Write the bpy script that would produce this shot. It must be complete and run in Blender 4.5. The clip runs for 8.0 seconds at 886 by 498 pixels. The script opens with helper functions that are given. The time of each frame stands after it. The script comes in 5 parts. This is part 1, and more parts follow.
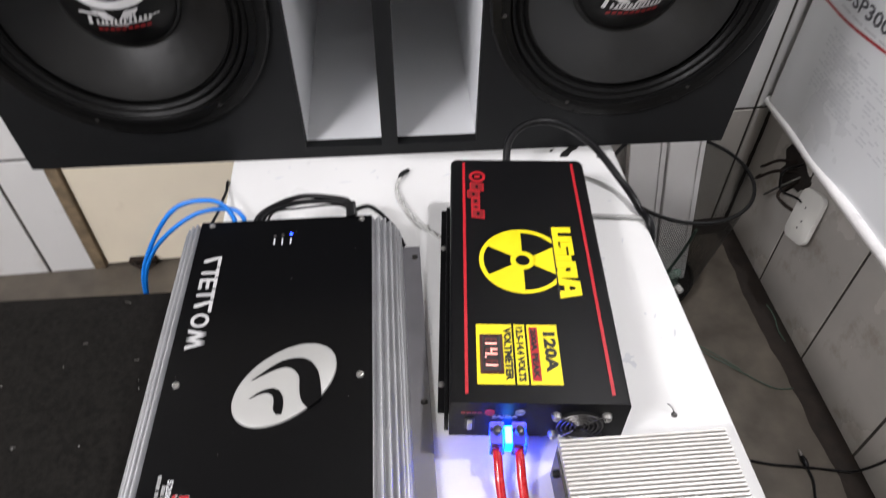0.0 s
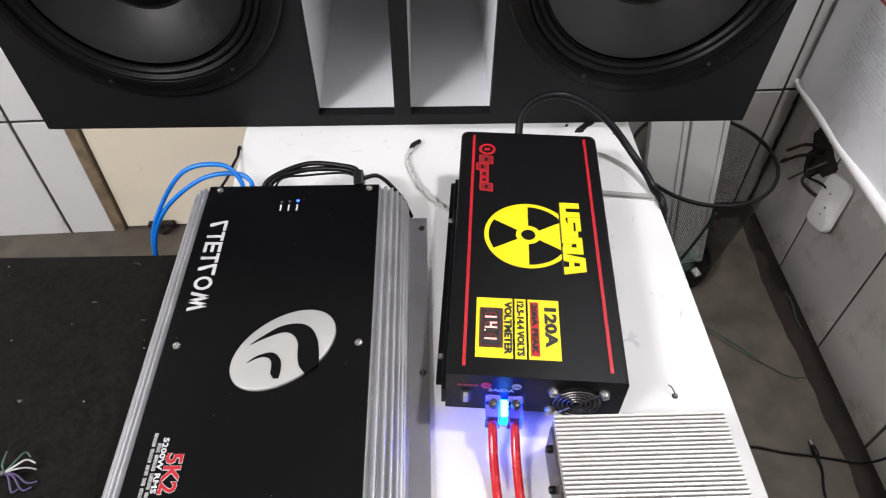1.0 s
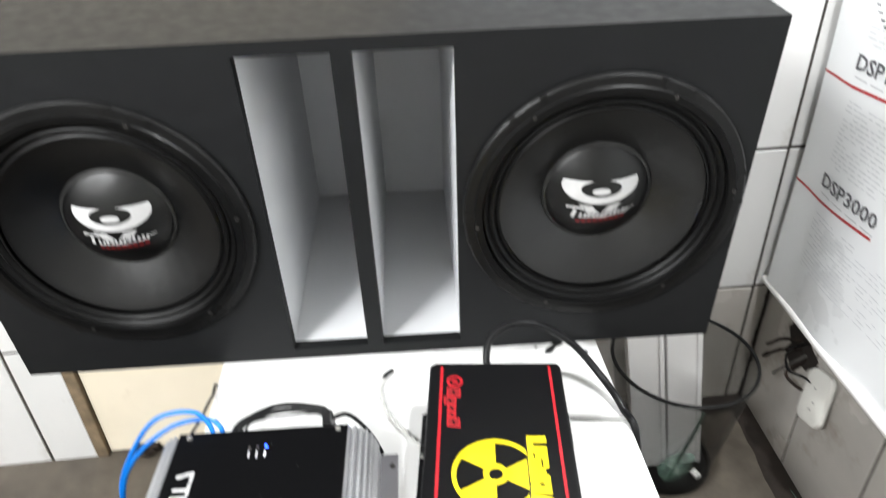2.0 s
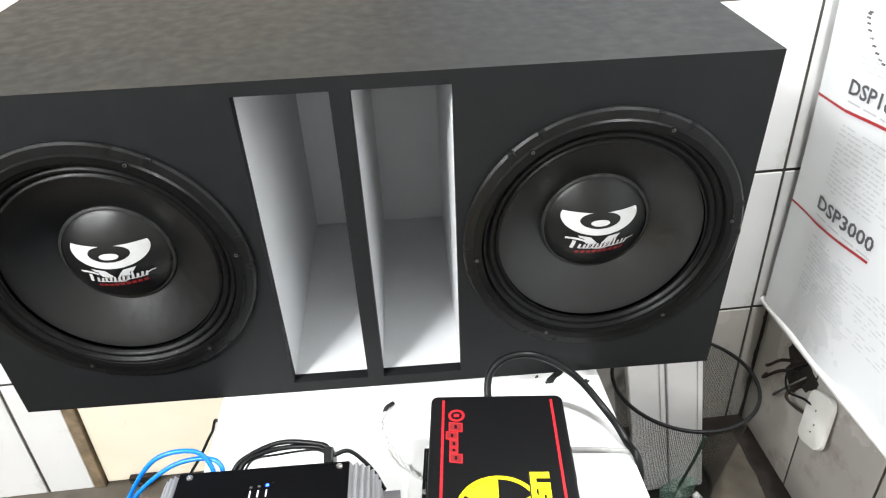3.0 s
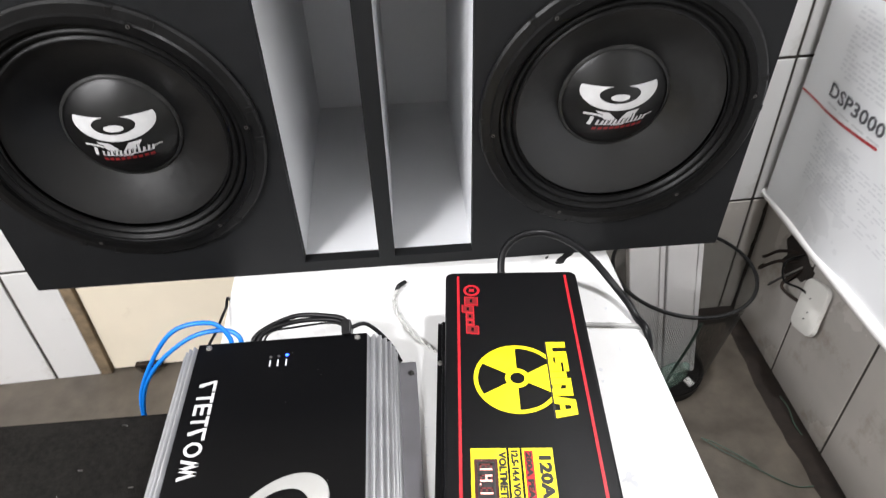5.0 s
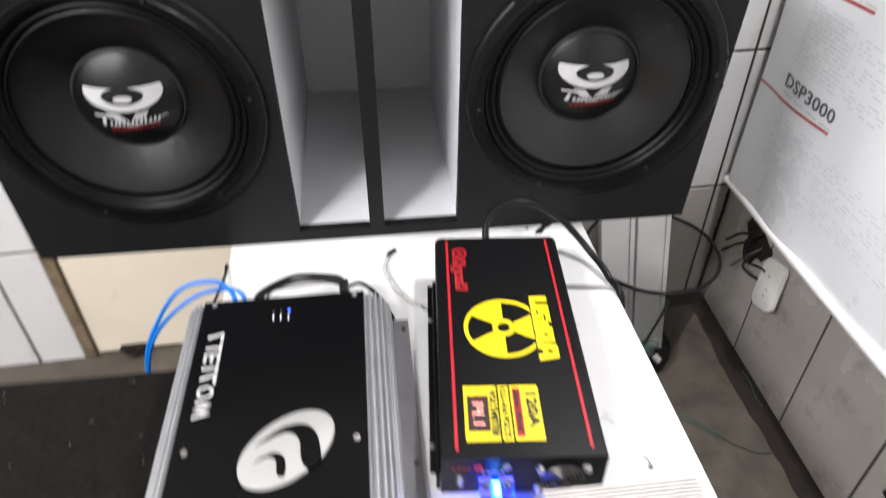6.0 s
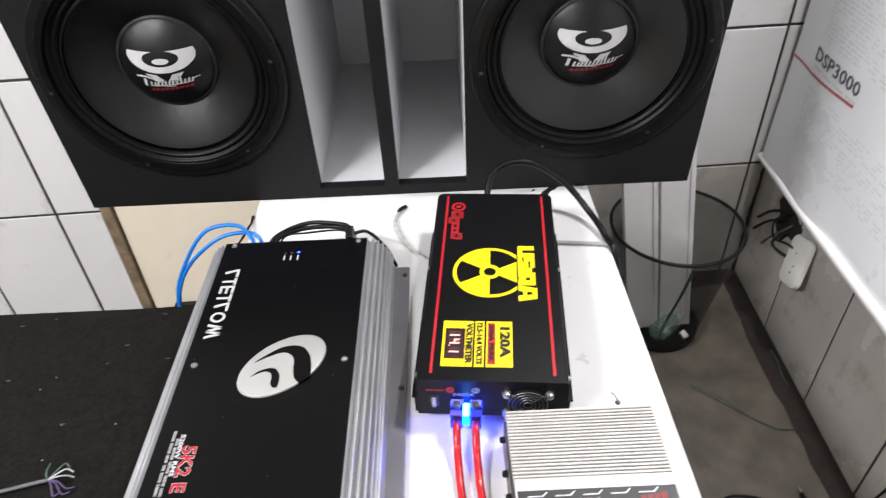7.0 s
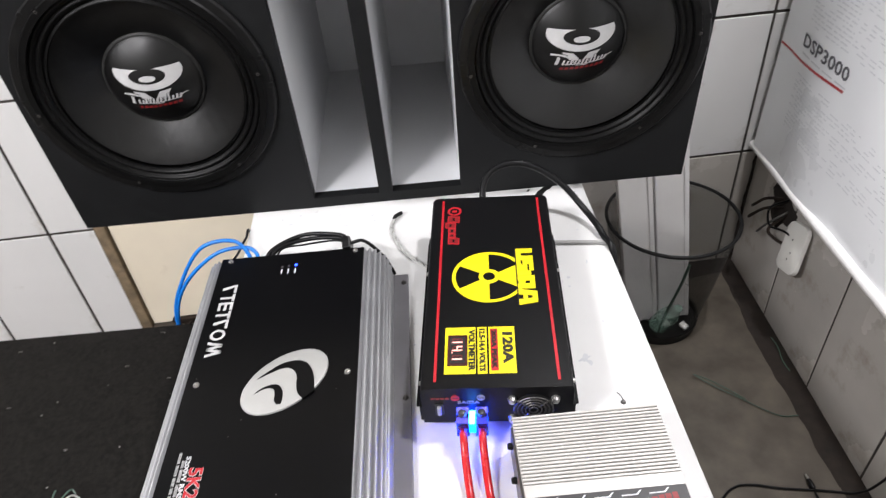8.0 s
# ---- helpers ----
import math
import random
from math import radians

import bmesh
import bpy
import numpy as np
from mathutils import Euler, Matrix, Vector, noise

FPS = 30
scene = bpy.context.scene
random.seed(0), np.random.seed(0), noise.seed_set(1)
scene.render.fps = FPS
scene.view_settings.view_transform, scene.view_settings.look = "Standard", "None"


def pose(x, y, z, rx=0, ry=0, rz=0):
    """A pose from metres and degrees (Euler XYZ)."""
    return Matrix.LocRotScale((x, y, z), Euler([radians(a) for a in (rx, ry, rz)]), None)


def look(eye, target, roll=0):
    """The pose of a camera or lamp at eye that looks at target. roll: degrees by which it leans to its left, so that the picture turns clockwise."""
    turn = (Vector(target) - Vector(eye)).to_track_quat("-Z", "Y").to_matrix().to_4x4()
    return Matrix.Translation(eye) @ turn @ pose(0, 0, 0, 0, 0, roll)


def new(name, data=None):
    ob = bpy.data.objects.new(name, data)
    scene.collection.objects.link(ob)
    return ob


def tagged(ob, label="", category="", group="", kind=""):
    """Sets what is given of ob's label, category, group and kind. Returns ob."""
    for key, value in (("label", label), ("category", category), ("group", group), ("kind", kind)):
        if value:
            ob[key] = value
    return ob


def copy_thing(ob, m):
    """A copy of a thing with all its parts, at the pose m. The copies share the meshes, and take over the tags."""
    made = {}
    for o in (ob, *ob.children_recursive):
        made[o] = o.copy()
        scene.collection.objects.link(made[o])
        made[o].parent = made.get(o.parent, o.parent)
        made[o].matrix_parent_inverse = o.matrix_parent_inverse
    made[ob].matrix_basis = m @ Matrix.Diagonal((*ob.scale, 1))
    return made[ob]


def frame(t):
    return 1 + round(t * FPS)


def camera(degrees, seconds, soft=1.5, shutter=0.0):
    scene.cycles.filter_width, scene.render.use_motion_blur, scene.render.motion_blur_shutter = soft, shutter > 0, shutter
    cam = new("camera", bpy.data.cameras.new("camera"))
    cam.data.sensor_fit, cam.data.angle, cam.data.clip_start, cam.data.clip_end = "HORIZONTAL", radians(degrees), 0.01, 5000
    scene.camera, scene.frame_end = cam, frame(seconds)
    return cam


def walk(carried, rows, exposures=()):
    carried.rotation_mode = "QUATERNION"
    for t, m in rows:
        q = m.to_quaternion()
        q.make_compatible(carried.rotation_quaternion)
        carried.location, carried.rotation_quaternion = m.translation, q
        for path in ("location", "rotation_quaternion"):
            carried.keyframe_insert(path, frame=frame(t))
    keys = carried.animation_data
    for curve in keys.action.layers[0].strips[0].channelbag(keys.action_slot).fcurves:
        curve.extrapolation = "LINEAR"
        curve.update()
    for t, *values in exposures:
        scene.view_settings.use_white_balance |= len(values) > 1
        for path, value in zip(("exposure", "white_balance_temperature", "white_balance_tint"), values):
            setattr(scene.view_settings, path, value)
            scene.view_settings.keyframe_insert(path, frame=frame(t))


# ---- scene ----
cam = camera(65.8, 8.0, soft=1.15, shutter=0.8)
EXPOSURE = 0.0
PATH = [
    (0, (0.02, -0.837, 1.4), (0.132, 0.552, -0.034), 0.4),
    (0.5, (0.016, -0.829, 1.392), (0.108, 0.496, -0.103), 1.9),
    (1, (0.041, -0.838, 1.392), (0.084, 0.505, -0.09), 0.4),
    (1.2, (0.051, -0.836, 1.394), (0.091, 0.513, -0.083), -0.1),
    (1.5, (0.072, -0.814, 1.417), (0.142, 0.64, 0.046), 0.6),
    (1.7, (0.081, -0.815, 1.436), (0.177, 0.757, 0.2), 0.1),
    (2, (0.089, -0.816, 1.457), (0.145, 0.869, 0.381), -2.3),
    (2.2, (0.087, -0.812, 1.464), (0.133, 0.891, 0.417), -2.7),
    (3.3, (0.084, -0.801, 1.478), (0.164, 0.907, 0.441), -2.6),
    (3.5, (0.079, -0.799, 1.472), (0.154, 0.875, 0.375), -2.3),
    (3.8, (0.077, -0.806, 1.43), (0.083, 0.722, 0.142), -3.6),
    (4, (0.078, -0.804, 1.42), (0.109, 0.698, 0.099), -3.1),
    (4.5, (0.073, -0.806, 1.419), (0.111, 0.703, 0.107), -3.0),
    (4.7, (0.066, -0.806, 1.427), (0.114, 0.717, 0.132), -2.7),
    (5.8, (-0.005, -0.879, 1.444), (0.201, 0.713, 0.249), -0.5),
    (6, (0.01, -0.9, 1.439), (0.188, 0.649, 0.187), 0.0),
    (6.2, (0.041, -0.932, 1.443), (0.175, 0.608, 0.172), 0.0),
    (6.5, (0.085, -0.972, 1.443), (0.18, 0.584, 0.191), -1.2),
    (7, (0.102, -1.001, 1.439), (0.084, 0.545, 0.171), -3.0),
    (7.5, (0.102, -0.995, 1.447), (0.052, 0.529, 0.153), -5.2),
    (8, (0.099, -0.99, 1.445), (0.095, 0.552, 0.172), -5.3),
]
walk(cam, [(t, look(eye, target, roll)) for t, eye, target, roll in PATH], exposures=[(t, EXPOSURE + e, kelvin, tint) for t, e, kelvin, tint in (
    (0.0, -0.34, 6500, 11), (0.5, -0.32, 6500, 11), (1.3, -0.26, 6500, 11), (1.8, 0.36, 6480, 6), (2.2, 0.64, 6450, 4), (3.6, 0.74, 6450, 4), (4.1, 0.32, 6480, 8), (4.7, 0.3, 6480, 8), (5.8, 0.22, 6500, 10), (6.5, 0.0, 6500, 10), (7.3, 0.02, 6500, 10), (8.0, -0.06, 6500, 10))])

# ---- light ----
TABLE = 0.742                      # height of the table top
world = bpy.data.worlds.new("room_air")
scene.world = world
world.use_nodes = True
world.node_tree.nodes["Background"].inputs[0].default_value = (0.75, 0.85, 1.0, 1)
world.node_tree.nodes["Background"].inputs[1].default_value = 0.02


def ceiling_lamp(name, eye, target, watts, length, width):
    data = bpy.data.lights.new(name, "AREA")
    data.shape, data.size, data.size_y = "RECTANGLE", length, width
    data.energy, data.color = watts, (0.99, 0.97, 1.0)
    ob = new(name, data)
    ob.matrix_world = look(eye, target)
    return ob


ceiling_lamp("ceiling_tube_light", (-1.25, -1.55, 2.56), (-0.1, -0.2, 0.8), 61, 0.5, 0.14)
ceiling_lamp("ceiling_tube_light", (-3.0, -1.7, 2.54), (0.2, -0.3, 0.6), 62, 1.2, 0.16)
ceiling_lamp("ceiling_bulb_light", (0.82, -0.14, 2.54), (0.7, 0.0, 0.7), 25, 0.12, 0.12)

# ---- materials ----


def mat(name, base, rough=0.5, metal=0.0, vary=0.12, scale=30.0, bump=0.0, bump_scale=200.0, stain=0.0, stain_color=(0.2, 0.16, 0.1), stain_scale=3.0, stain_edge=0.62, coat=0.0, spec=0.5, per_piece=0.0):
    """A surface with grain, larger stains, uneven gloss and fine relief."""
    m = bpy.data.materials.new(name)
    m.use_nodes = True
    nt = m.node_tree
    n, link = nt.nodes, nt.links.new
    bsdf = n["Principled BSDF"]
    coord = n.new("ShaderNodeTexCoord").outputs["Object"]
    grain = n.new("ShaderNodeTexNoise")
    grain.inputs["Scale"].default_value, grain.inputs["Detail"].default_value = scale, 6
    link(coord, grain.inputs["Vector"])
    ramp = n.new("ShaderNodeMapRange")
    ramp.inputs[1].default_value, ramp.inputs[2].default_value = 0.3, 0.7
    ramp.inputs[3].default_value, ramp.inputs[4].default_value = 1 - vary, 1 + vary
    link(grain.outputs[0], ramp.inputs[0])
    mul = n.new("ShaderNodeVectorMath")
    mul.operation = "SCALE"
    mul.inputs[0].default_value = base
    link(ramp.outputs[0], mul.inputs["Scale"])
    color = mul.outputs[0]
    if per_piece:
        info = n.new("ShaderNodeObjectInfo")
        r2 = n.new("ShaderNodeMapRange")
        r2.inputs[3].default_value, r2.inputs[4].default_value = 1 - per_piece, 1 + per_piece
        link(info.outputs["Random"], r2.inputs[0])
        m2 = n.new("ShaderNodeVectorMath")
        m2.operation = "SCALE"
        link(color, m2.inputs[0])
        link(r2.outputs[0], m2.inputs["Scale"])
        color = m2.outputs[0]
    if stain:
        big = n.new("ShaderNodeTexNoise")
        big.inputs["Scale"].default_value, big.inputs["Detail"].default_value, big.inputs["Roughness"].default_value = stain_scale, 8, 0.65
        link(coord, big.inputs["Vector"])
        r3 = n.new("ShaderNodeMapRange")
        r3.inputs[1].default_value, r3.inputs[2].default_value = stain_edge, stain_edge + 0.12
        r3.inputs[3].default_value, r3.inputs[4].default_value = 0, stain
        link(big.outputs[0], r3.inputs[0])
        mix = n.new("ShaderNodeMix")
        mix.data_type = "RGBA"
        link(r3.outputs[0], mix.inputs["Factor"])
        link(color, mix.inputs["A"])
        mix.inputs["B"].default_value = (*stain_color, 1)
        color = mix.outputs["Result"]
    link(color, bsdf.inputs["Base Color"])
    gloss = n.new("ShaderNodeMapRange")
    gloss.inputs[1].default_value, gloss.inputs[2].default_value = 0.3, 0.7
    gloss.inputs[3].default_value, gloss.inputs[4].default_value = max(0.02, rough - 0.06), min(1, rough + 0.06)
    link(grain.outputs[0], gloss.inputs[0])
    link(gloss.outputs[0], bsdf.inputs["Roughness"])
    bsdf.inputs["Metallic"].default_value = metal
    bsdf.inputs["Specular IOR Level"].default_value = spec
    bsdf.inputs["Coat Weight"].default_value = coat
    bsdf.inputs["Coat Roughness"].default_value = 0.08
    if bump:
        fine = n.new("ShaderNodeTexNoise")
        fine.inputs["Scale"].default_value, fine.inputs["Detail"].default_value = bump_scale, 4
        link(coord, fine.inputs["Vector"])
        b = n.new("ShaderNodeBump")
        b.inputs["Strength"].default_value, b.inputs["Distance"].default_value = bump, 0.002
        link(fine.outputs[0], b.inputs["Height"])
        link(b.outputs[0], bsdf.inputs["Normal"])
    return m


def glow(name, color, strength):
    m = bpy.data.materials.new(name)
    m.use_nodes = True
    bsdf = m.node_tree.nodes["Principled BSDF"]
    bsdf.inputs["Base Color"].default_value = (*color, 1)
    bsdf.inputs["Emission Color"].default_value = (*color, 1)
    bsdf.inputs["Emission Strength"].default_value = strength
    return m


def clear(name, color, rough=0.08):
    m = bpy.data.materials.new(name)
    m.use_nodes = True
    bsdf = m.node_tree.nodes["Principled BSDF"]
    bsdf.inputs["Base Color"].default_value = (*color, 1)
    bsdf.inputs["Transmission Weight"].default_value = 1.0
    bsdf.inputs["Roughness"].default_value = rough
    bsdf.inputs["IOR"].default_value = 1.46
    return m


CEMENT = mat("worn_cement", (0.106, 0.09, 0.071), 0.55, vary=0.34, scale=14, bump=0.25, bump_scale=90, stain=0.55, stain_color=(0.09, 0.075, 0.06), stain_scale=3.2, stain_edge=0.5)
TILE = mat("glazed_white_tile", (0.74, 0.74, 0.73), 0.16, vary=0.025, scale=5, bump=0.03, bump_scale=14, stain=0.55, stain_color=(0.36, 0.3, 0.235), stain_scale=6, stain_edge=0.585, per_piece=0.04)
# bottom course by the corner: real grime, plus shade painted into the darker base
TILE_GRIMY_SHADED = mat("grimy_shaded_white_tile", (0.49, 0.465, 0.43), 0.24, vary=0.07, scale=7, bump=0.03, bump_scale=14, stain=0.7, stain_color=(0.27, 0.22, 0.165), stain_scale=5, stain_edge=0.53, per_piece=0.05)
GROUT = mat("dirty_dark_grout", (0.05, 0.044, 0.038), 0.9, vary=0.4, scale=25, bump=0.5, bump_scale=120, stain=0.5, stain_color=(0.14, 0.125, 0.105), stain_scale=9, stain_edge=0.55)
PLASTER = mat("white_plaster", (0.74, 0.73, 0.71), 0.8, vary=0.05, scale=8, bump=0.1, bump_scale=60)
CREAM = mat("cream_door_paint", (0.9, 0.815, 0.65), 0.4, vary=0.04, scale=6, bump=0.06, bump_scale=50, stain=0.35, stain_color=(0.5, 0.4, 0.27), stain_scale=8, stain_edge=0.66)
JAMB = mat("weathered_jamb_wood", (0.21, 0.155, 0.095), 0.7, vary=0.4, scale=30, bump=0.4, bump_scale=90, stain=0.6, stain_color=(0.08, 0.06, 0.045), stain_scale=14, stain_edge=0.56)
TABLE_WHITE = mat("scuffed_white_laminate", (0.72, 0.72, 0.71), 0.32, vary=0.02, scale=9, bump=0.04, bump_scale=40, stain=0.25, stain_color=(0.55, 0.53, 0.5), stain_scale=10, stain_edge=0.68)
BLACK_BOX = mat("matt_black_speaker_paint", (0.0078, 0.0083, 0.0089), 0.6, spec=0.19, vary=0.15, scale=50, bump=0.06, bump_scale=420, stain=0.12, stain_color=(0.013, 0.0135, 0.014), stain_scale=16, stain_edge=0.62)
CARPET = mat("dusty_black_carpet_board", (0.0092, 0.0084, 0.0075), 0.85, vary=0.5, scale=160, bump=0.5, bump_scale=600, stain=0.45, stain_color=(0.015, 0.0138, 0.012), stain_scale=9, stain_edge=0.54, spec=0.08)
PORT_WHITE = mat("white_port_paint", (0.7, 0.71, 0.725), 0.5, vary=0.03, scale=10, bump=0.06, bump_scale=60, stain=0.2, stain_color=(0.45, 0.45, 0.45), stain_scale=9, stain_edge=0.62)
RUBBER = mat("black_rubber", (0.0032, 0.0032, 0.0032), 0.42, spec=0.15, vary=0.15, scale=60, bump=0.08, bump_scale=300)
FRAME_BLACK = mat("black_cast_frame", (0.0055, 0.0055, 0.0055), 0.4, spec=0.2, vary=0.15, scale=40, bump=0.1, bump_scale=260)
CONE = mat("black_paper_cone", (0.0018, 0.002, 0.0022), 0.37, spec=0.55, vary=0.18, scale=120, bump=0.05, bump_scale=420)
GLUE = mat("grey_glue_bead", (0.02, 0.02, 0.0195), 0.45, spec=0.2, vary=0.4, scale=60)
CAP = mat("satin_black_dust_cap", (0.003, 0.003, 0.003), 0.42, spec=0.4, vary=0.08, scale=30)
SILVER_INK = mat("silver_print", (0.5, 0.5, 0.5), 0.4, vary=0.08, scale=60)
RED_INK = mat("red_print", (0.42, 0.012, 0.02), 0.4, vary=0.06, scale=60)
DARK_RED_INK = mat("dark_red_print", (0.2, 0.01, 0.012), 0.45, vary=0.06, scale=60)
YELLOW_INK = mat("yellow_print", (0.8, 0.66, 0.01), 0.38, vary=0.04, scale=60)
BLACK_INK = mat("black_print", (0.012, 0.012, 0.012), 0.4, vary=0.1, scale=60)
GREY_INK = mat("grey_print", (0.6, 0.61, 0.63), 0.5, vary=0.08, scale=80)
PALE_INK = mat("pale_grey_print", (0.66, 0.675, 0.7), 0.45, vary=0.12, scale=300)
DULL_INK = mat("dull_pale_print", (0.26, 0.26, 0.26), 0.5, vary=0.6, scale=420)
DARK_GREY_INK = mat("dark_grey_print", (0.09, 0.09, 0.1), 0.5, vary=0.08, scale=80)
AMP_BLACK = mat("black_brushed_plate", (0.0022, 0.0022, 0.0026), 0.34, spec=0.15, vary=0.15, scale=500, bump=0.03, bump_scale=700)
PSU_BLACK = mat("black_powder_coat", (0.0038, 0.0038, 0.0043), 0.42, spec=0.2, vary=0.1, scale=600, bump=0.12, bump_scale=900)
FIN = mat("satin_grey_aluminium", (0.42, 0.425, 0.435), 0.42, metal=0.6, vary=0.08, scale=25, bump=0.03, bump_scale=300)
FLANGE = mat("grey_flange_metal", (0.22, 0.215, 0.23), 0.5, metal=0.6, vary=0.08, scale=25)
RIB = mat("raw_ribbed_aluminium", (0.5, 0.485, 0.46), 0.42, metal=0.35, vary=0.07, scale=40, bump=0.03, bump_scale=300)
EMBLEM = mat("satin_silver_emblem", (0.42, 0.42, 0.405), 0.4, metal=0.25, vary=0.04, scale=20)
STEEL = mat("bright_screw_steel", (0.55, 0.54, 0.52), 0.3, metal=0.9, vary=0.15, scale=90)
DARK_STEEL = mat("dull_dark_steel", (0.12, 0.115, 0.11), 0.4, metal=0.8, vary=0.2, scale=90)
RUST = mat("rusty_iron", (0.02, 0.012, 0.008), 0.7, metal=0.3, vary=0.5, scale=60, bump=0.4, bump_scale=200)
CORD_BLACK = mat("black_cable_sheath", (0.005, 0.005, 0.0055), 0.38, spec=0.22, vary=0.1, scale=60)
CORD_GREY = mat("grey_cable_sheath", (0.3, 0.3, 0.29), 0.45, vary=0.1, scale=60)
SHEATH_DUSTY = mat("dusty_dark_sheath", (0.09, 0.092, 0.1), 0.55, vary=0.3, scale=90)
CORD_BLUE = mat("blue_cable_sheath", (0.006, 0.17, 0.62), 0.35, vary=0.08, scale=60)
CORD_RED = mat("red_cable_sheath", (0.45, 0.008, 0.012), 0.25, vary=0.08, scale=60, coat=0.3)
CORD_GREEN = mat("green_wire_sheath", (0.06, 0.115, 0.085), 0.4, vary=0.1, scale=60)
CORD_PURPLE = mat("purple_wire_sheath", (0.11, 0.08, 0.18), 0.4, vary=0.1, scale=60)
CORD_WHITE = mat("white_wire_sheath", (0.35, 0.35, 0.36), 0.4, vary=0.1, scale=60)
CORD_CLEAR = mat("cloudy_clear_sheath", (0.5, 0.5, 0.48), 0.3, vary=0.2, scale=120)
BANNER = mat("white_vinyl_banner", (0.84, 0.855, 0.87), 0.3, vary=0.02, scale=4, bump=0.05, bump_scale=9)
PVC = mat("white_pvc_rod", (0.9, 0.89, 0.88), 0.3, vary=0.03, scale=20)
PLASTIC_WHITE = mat("aged_white_plastic", (0.66, 0.65, 0.61), 0.35, vary=0.04, scale=20, stain=0.2, stain_color=(0.4, 0.38, 0.33), stain_scale=30, stain_edge=0.6)
BOARD_WHITE = mat("white_plastic_profile", (0.84, 0.83, 0.82), 0.35, vary=0.03, scale=12, stain=0.2, stain_color=(0.45, 0.43, 0.4), stain_scale=12, stain_edge=0.62)
BIN_BLACK = mat("black_basket_mesh", (0.007, 0.007, 0.007), 0.45, spec=0.25, vary=0.15, scale=60)
SOOT = mat("charred_hole", (0.018, 0.013, 0.01), 0.95, vary=0.4, scale=40, bump=0.6, bump_scale=150)
DIRT = mat("caked_brown_dirt", (0.024, 0.0175, 0.0135), 0.9, vary=0.45, scale=30, bump=0.5, bump_scale=120)
WINDOW_DARK = mat("dark_display_window", (0.05, 0.012, 0.012), 0.2, vary=0.05, scale=30)
BOTTLE = mat("pale_green_bottle_plastic", (0.35, 0.55, 0.45), 0.15, vary=0.1, scale=30)
BOTTLE.node_tree.nodes["Principled BSDF"].inputs["Alpha"].default_value = 0.42
CLEAR_PLASTIC = clear("clear_terminal_plastic", (0.42, 0.36, 0.9), 0.12)
BLUE_LED = glow("blue_led", (0.0, 0.05, 1.0), 42.0)
CYAN_LED = glow("blue_white_led_core", (0.05, 0.3, 1.0), 20.0)
SMALL_LED = glow("small_blue_led", (0.01, 0.035, 1.0), 16.0)
RED_LED = glow("red_led_digit", (1.0, 0.42, 0.36), 1.1)

# ---- building helpers ----


def part(name, bm, material, parent, label=""):
    me = bpy.data.meshes.new(name)
    bm.to_mesh(me)
    bm.free()
    return part_mesh(name, me, material, parent, label)


def part_mesh(name, me, material, parent, label=""):
    if material and not me.materials:
        me.materials.append(material)
    ob = new(name, me)
    if parent:
        ob.parent = parent
    if label:
        ob["label"] = label
    return ob


def thing(name, label, category, m=None, group="", kind=""):
    ob = new(name)
    ob.empty_display_size = 0.05
    if m is not None:
        ob.matrix_world = m
    return tagged(ob, label, category, group, kind)


def single(name, bm, material, label, category, m=None, group="", kind=""):
    ob = part(name, bm, material, None)
    if m is not None:
        ob.matrix_world = m
    return tagged(ob, label, category, group, kind)


def smooth(ob, angle=40):
    me = ob.data
    for p in me.polygons:
        p.use_smooth = True
    me.set_sharp_from_angle(angle=radians(angle))
    return ob


def block(x0, x1, y0, y1, z0, z1, bevel=0.0, segments=2, bm=None):
    own = bm is None
    b = bmesh.new()
    bmesh.ops.create_cube(b, size=1, matrix=Matrix.Translation(((x0 + x1) / 2, (y0 + y1) / 2, (z0 + z1) / 2)) @ Matrix.Diagonal((x1 - x0, y1 - y0, z1 - z0, 1)))
    if bevel:
        bmesh.ops.bevel(b, geom=b.edges[:], offset=bevel, segments=segments, affect="EDGES", profile=0.5)
    if own:
        return b
    return join(bm, b)


def join(bm, other, m=None):
    me = bpy.data.meshes.new("tmp")
    other.to_mesh(me)
    other.free()
    if m is not None:
        me.transform(m)
    bm.from_mesh(me)
    bpy.data.meshes.remove(me)
    return bm


def prism(points, z0, z1, bm=None):
    """A flat outline in x, y given thickness in z."""
    b = bmesh.new() if bm is None else bm
    low = [b.verts.new((x, y, z0)) for x, y in points]
    top = [b.verts.new((x, y, z1)) for x, y in points]
    b.faces.new(top)
    b.faces.new(low[::-1])
    for i in range(len(points)):
        j = (i + 1) % len(points)
        b.faces.new((low[i], low[j], top[j], top[i]))
    if bm is None:
        bmesh.ops.recalc_face_normals(b, faces=b.faces[:])
    return b


def lathe(profile, steps=48, closed=False):
    """Turns (r, h) round the local z axis."""
    b = bmesh.new()
    rings = []
    for r, h in profile:
        if r < 1e-6:
            rings.append([b.verts.new((0, 0, h))])
        else:
            rings.append([b.verts.new((r * math.cos(2 * math.pi * k / steps), r * math.sin(2 * math.pi * k / steps), h)) for k in range(steps)])
    pairs = list(zip(rings, rings[1:]))
    if closed:
        pairs.append((rings[-1], rings[0]))
    for a, c in pairs:
        for k in range(steps):
            j = (k + 1) % steps
            if len(a) == 1 and len(c) == 1:
                continue
            if len(a) == 1:
                b.faces.new((a[0], c[k], c[j]))
            elif len(c) == 1:
                b.faces.new((a[k], c[0], a[j]))
            else:
                b.faces.new((a[k], c[k], c[j], a[j]))
    bmesh.ops.recalc_face_normals(b, faces=b.faces[:])
    return b


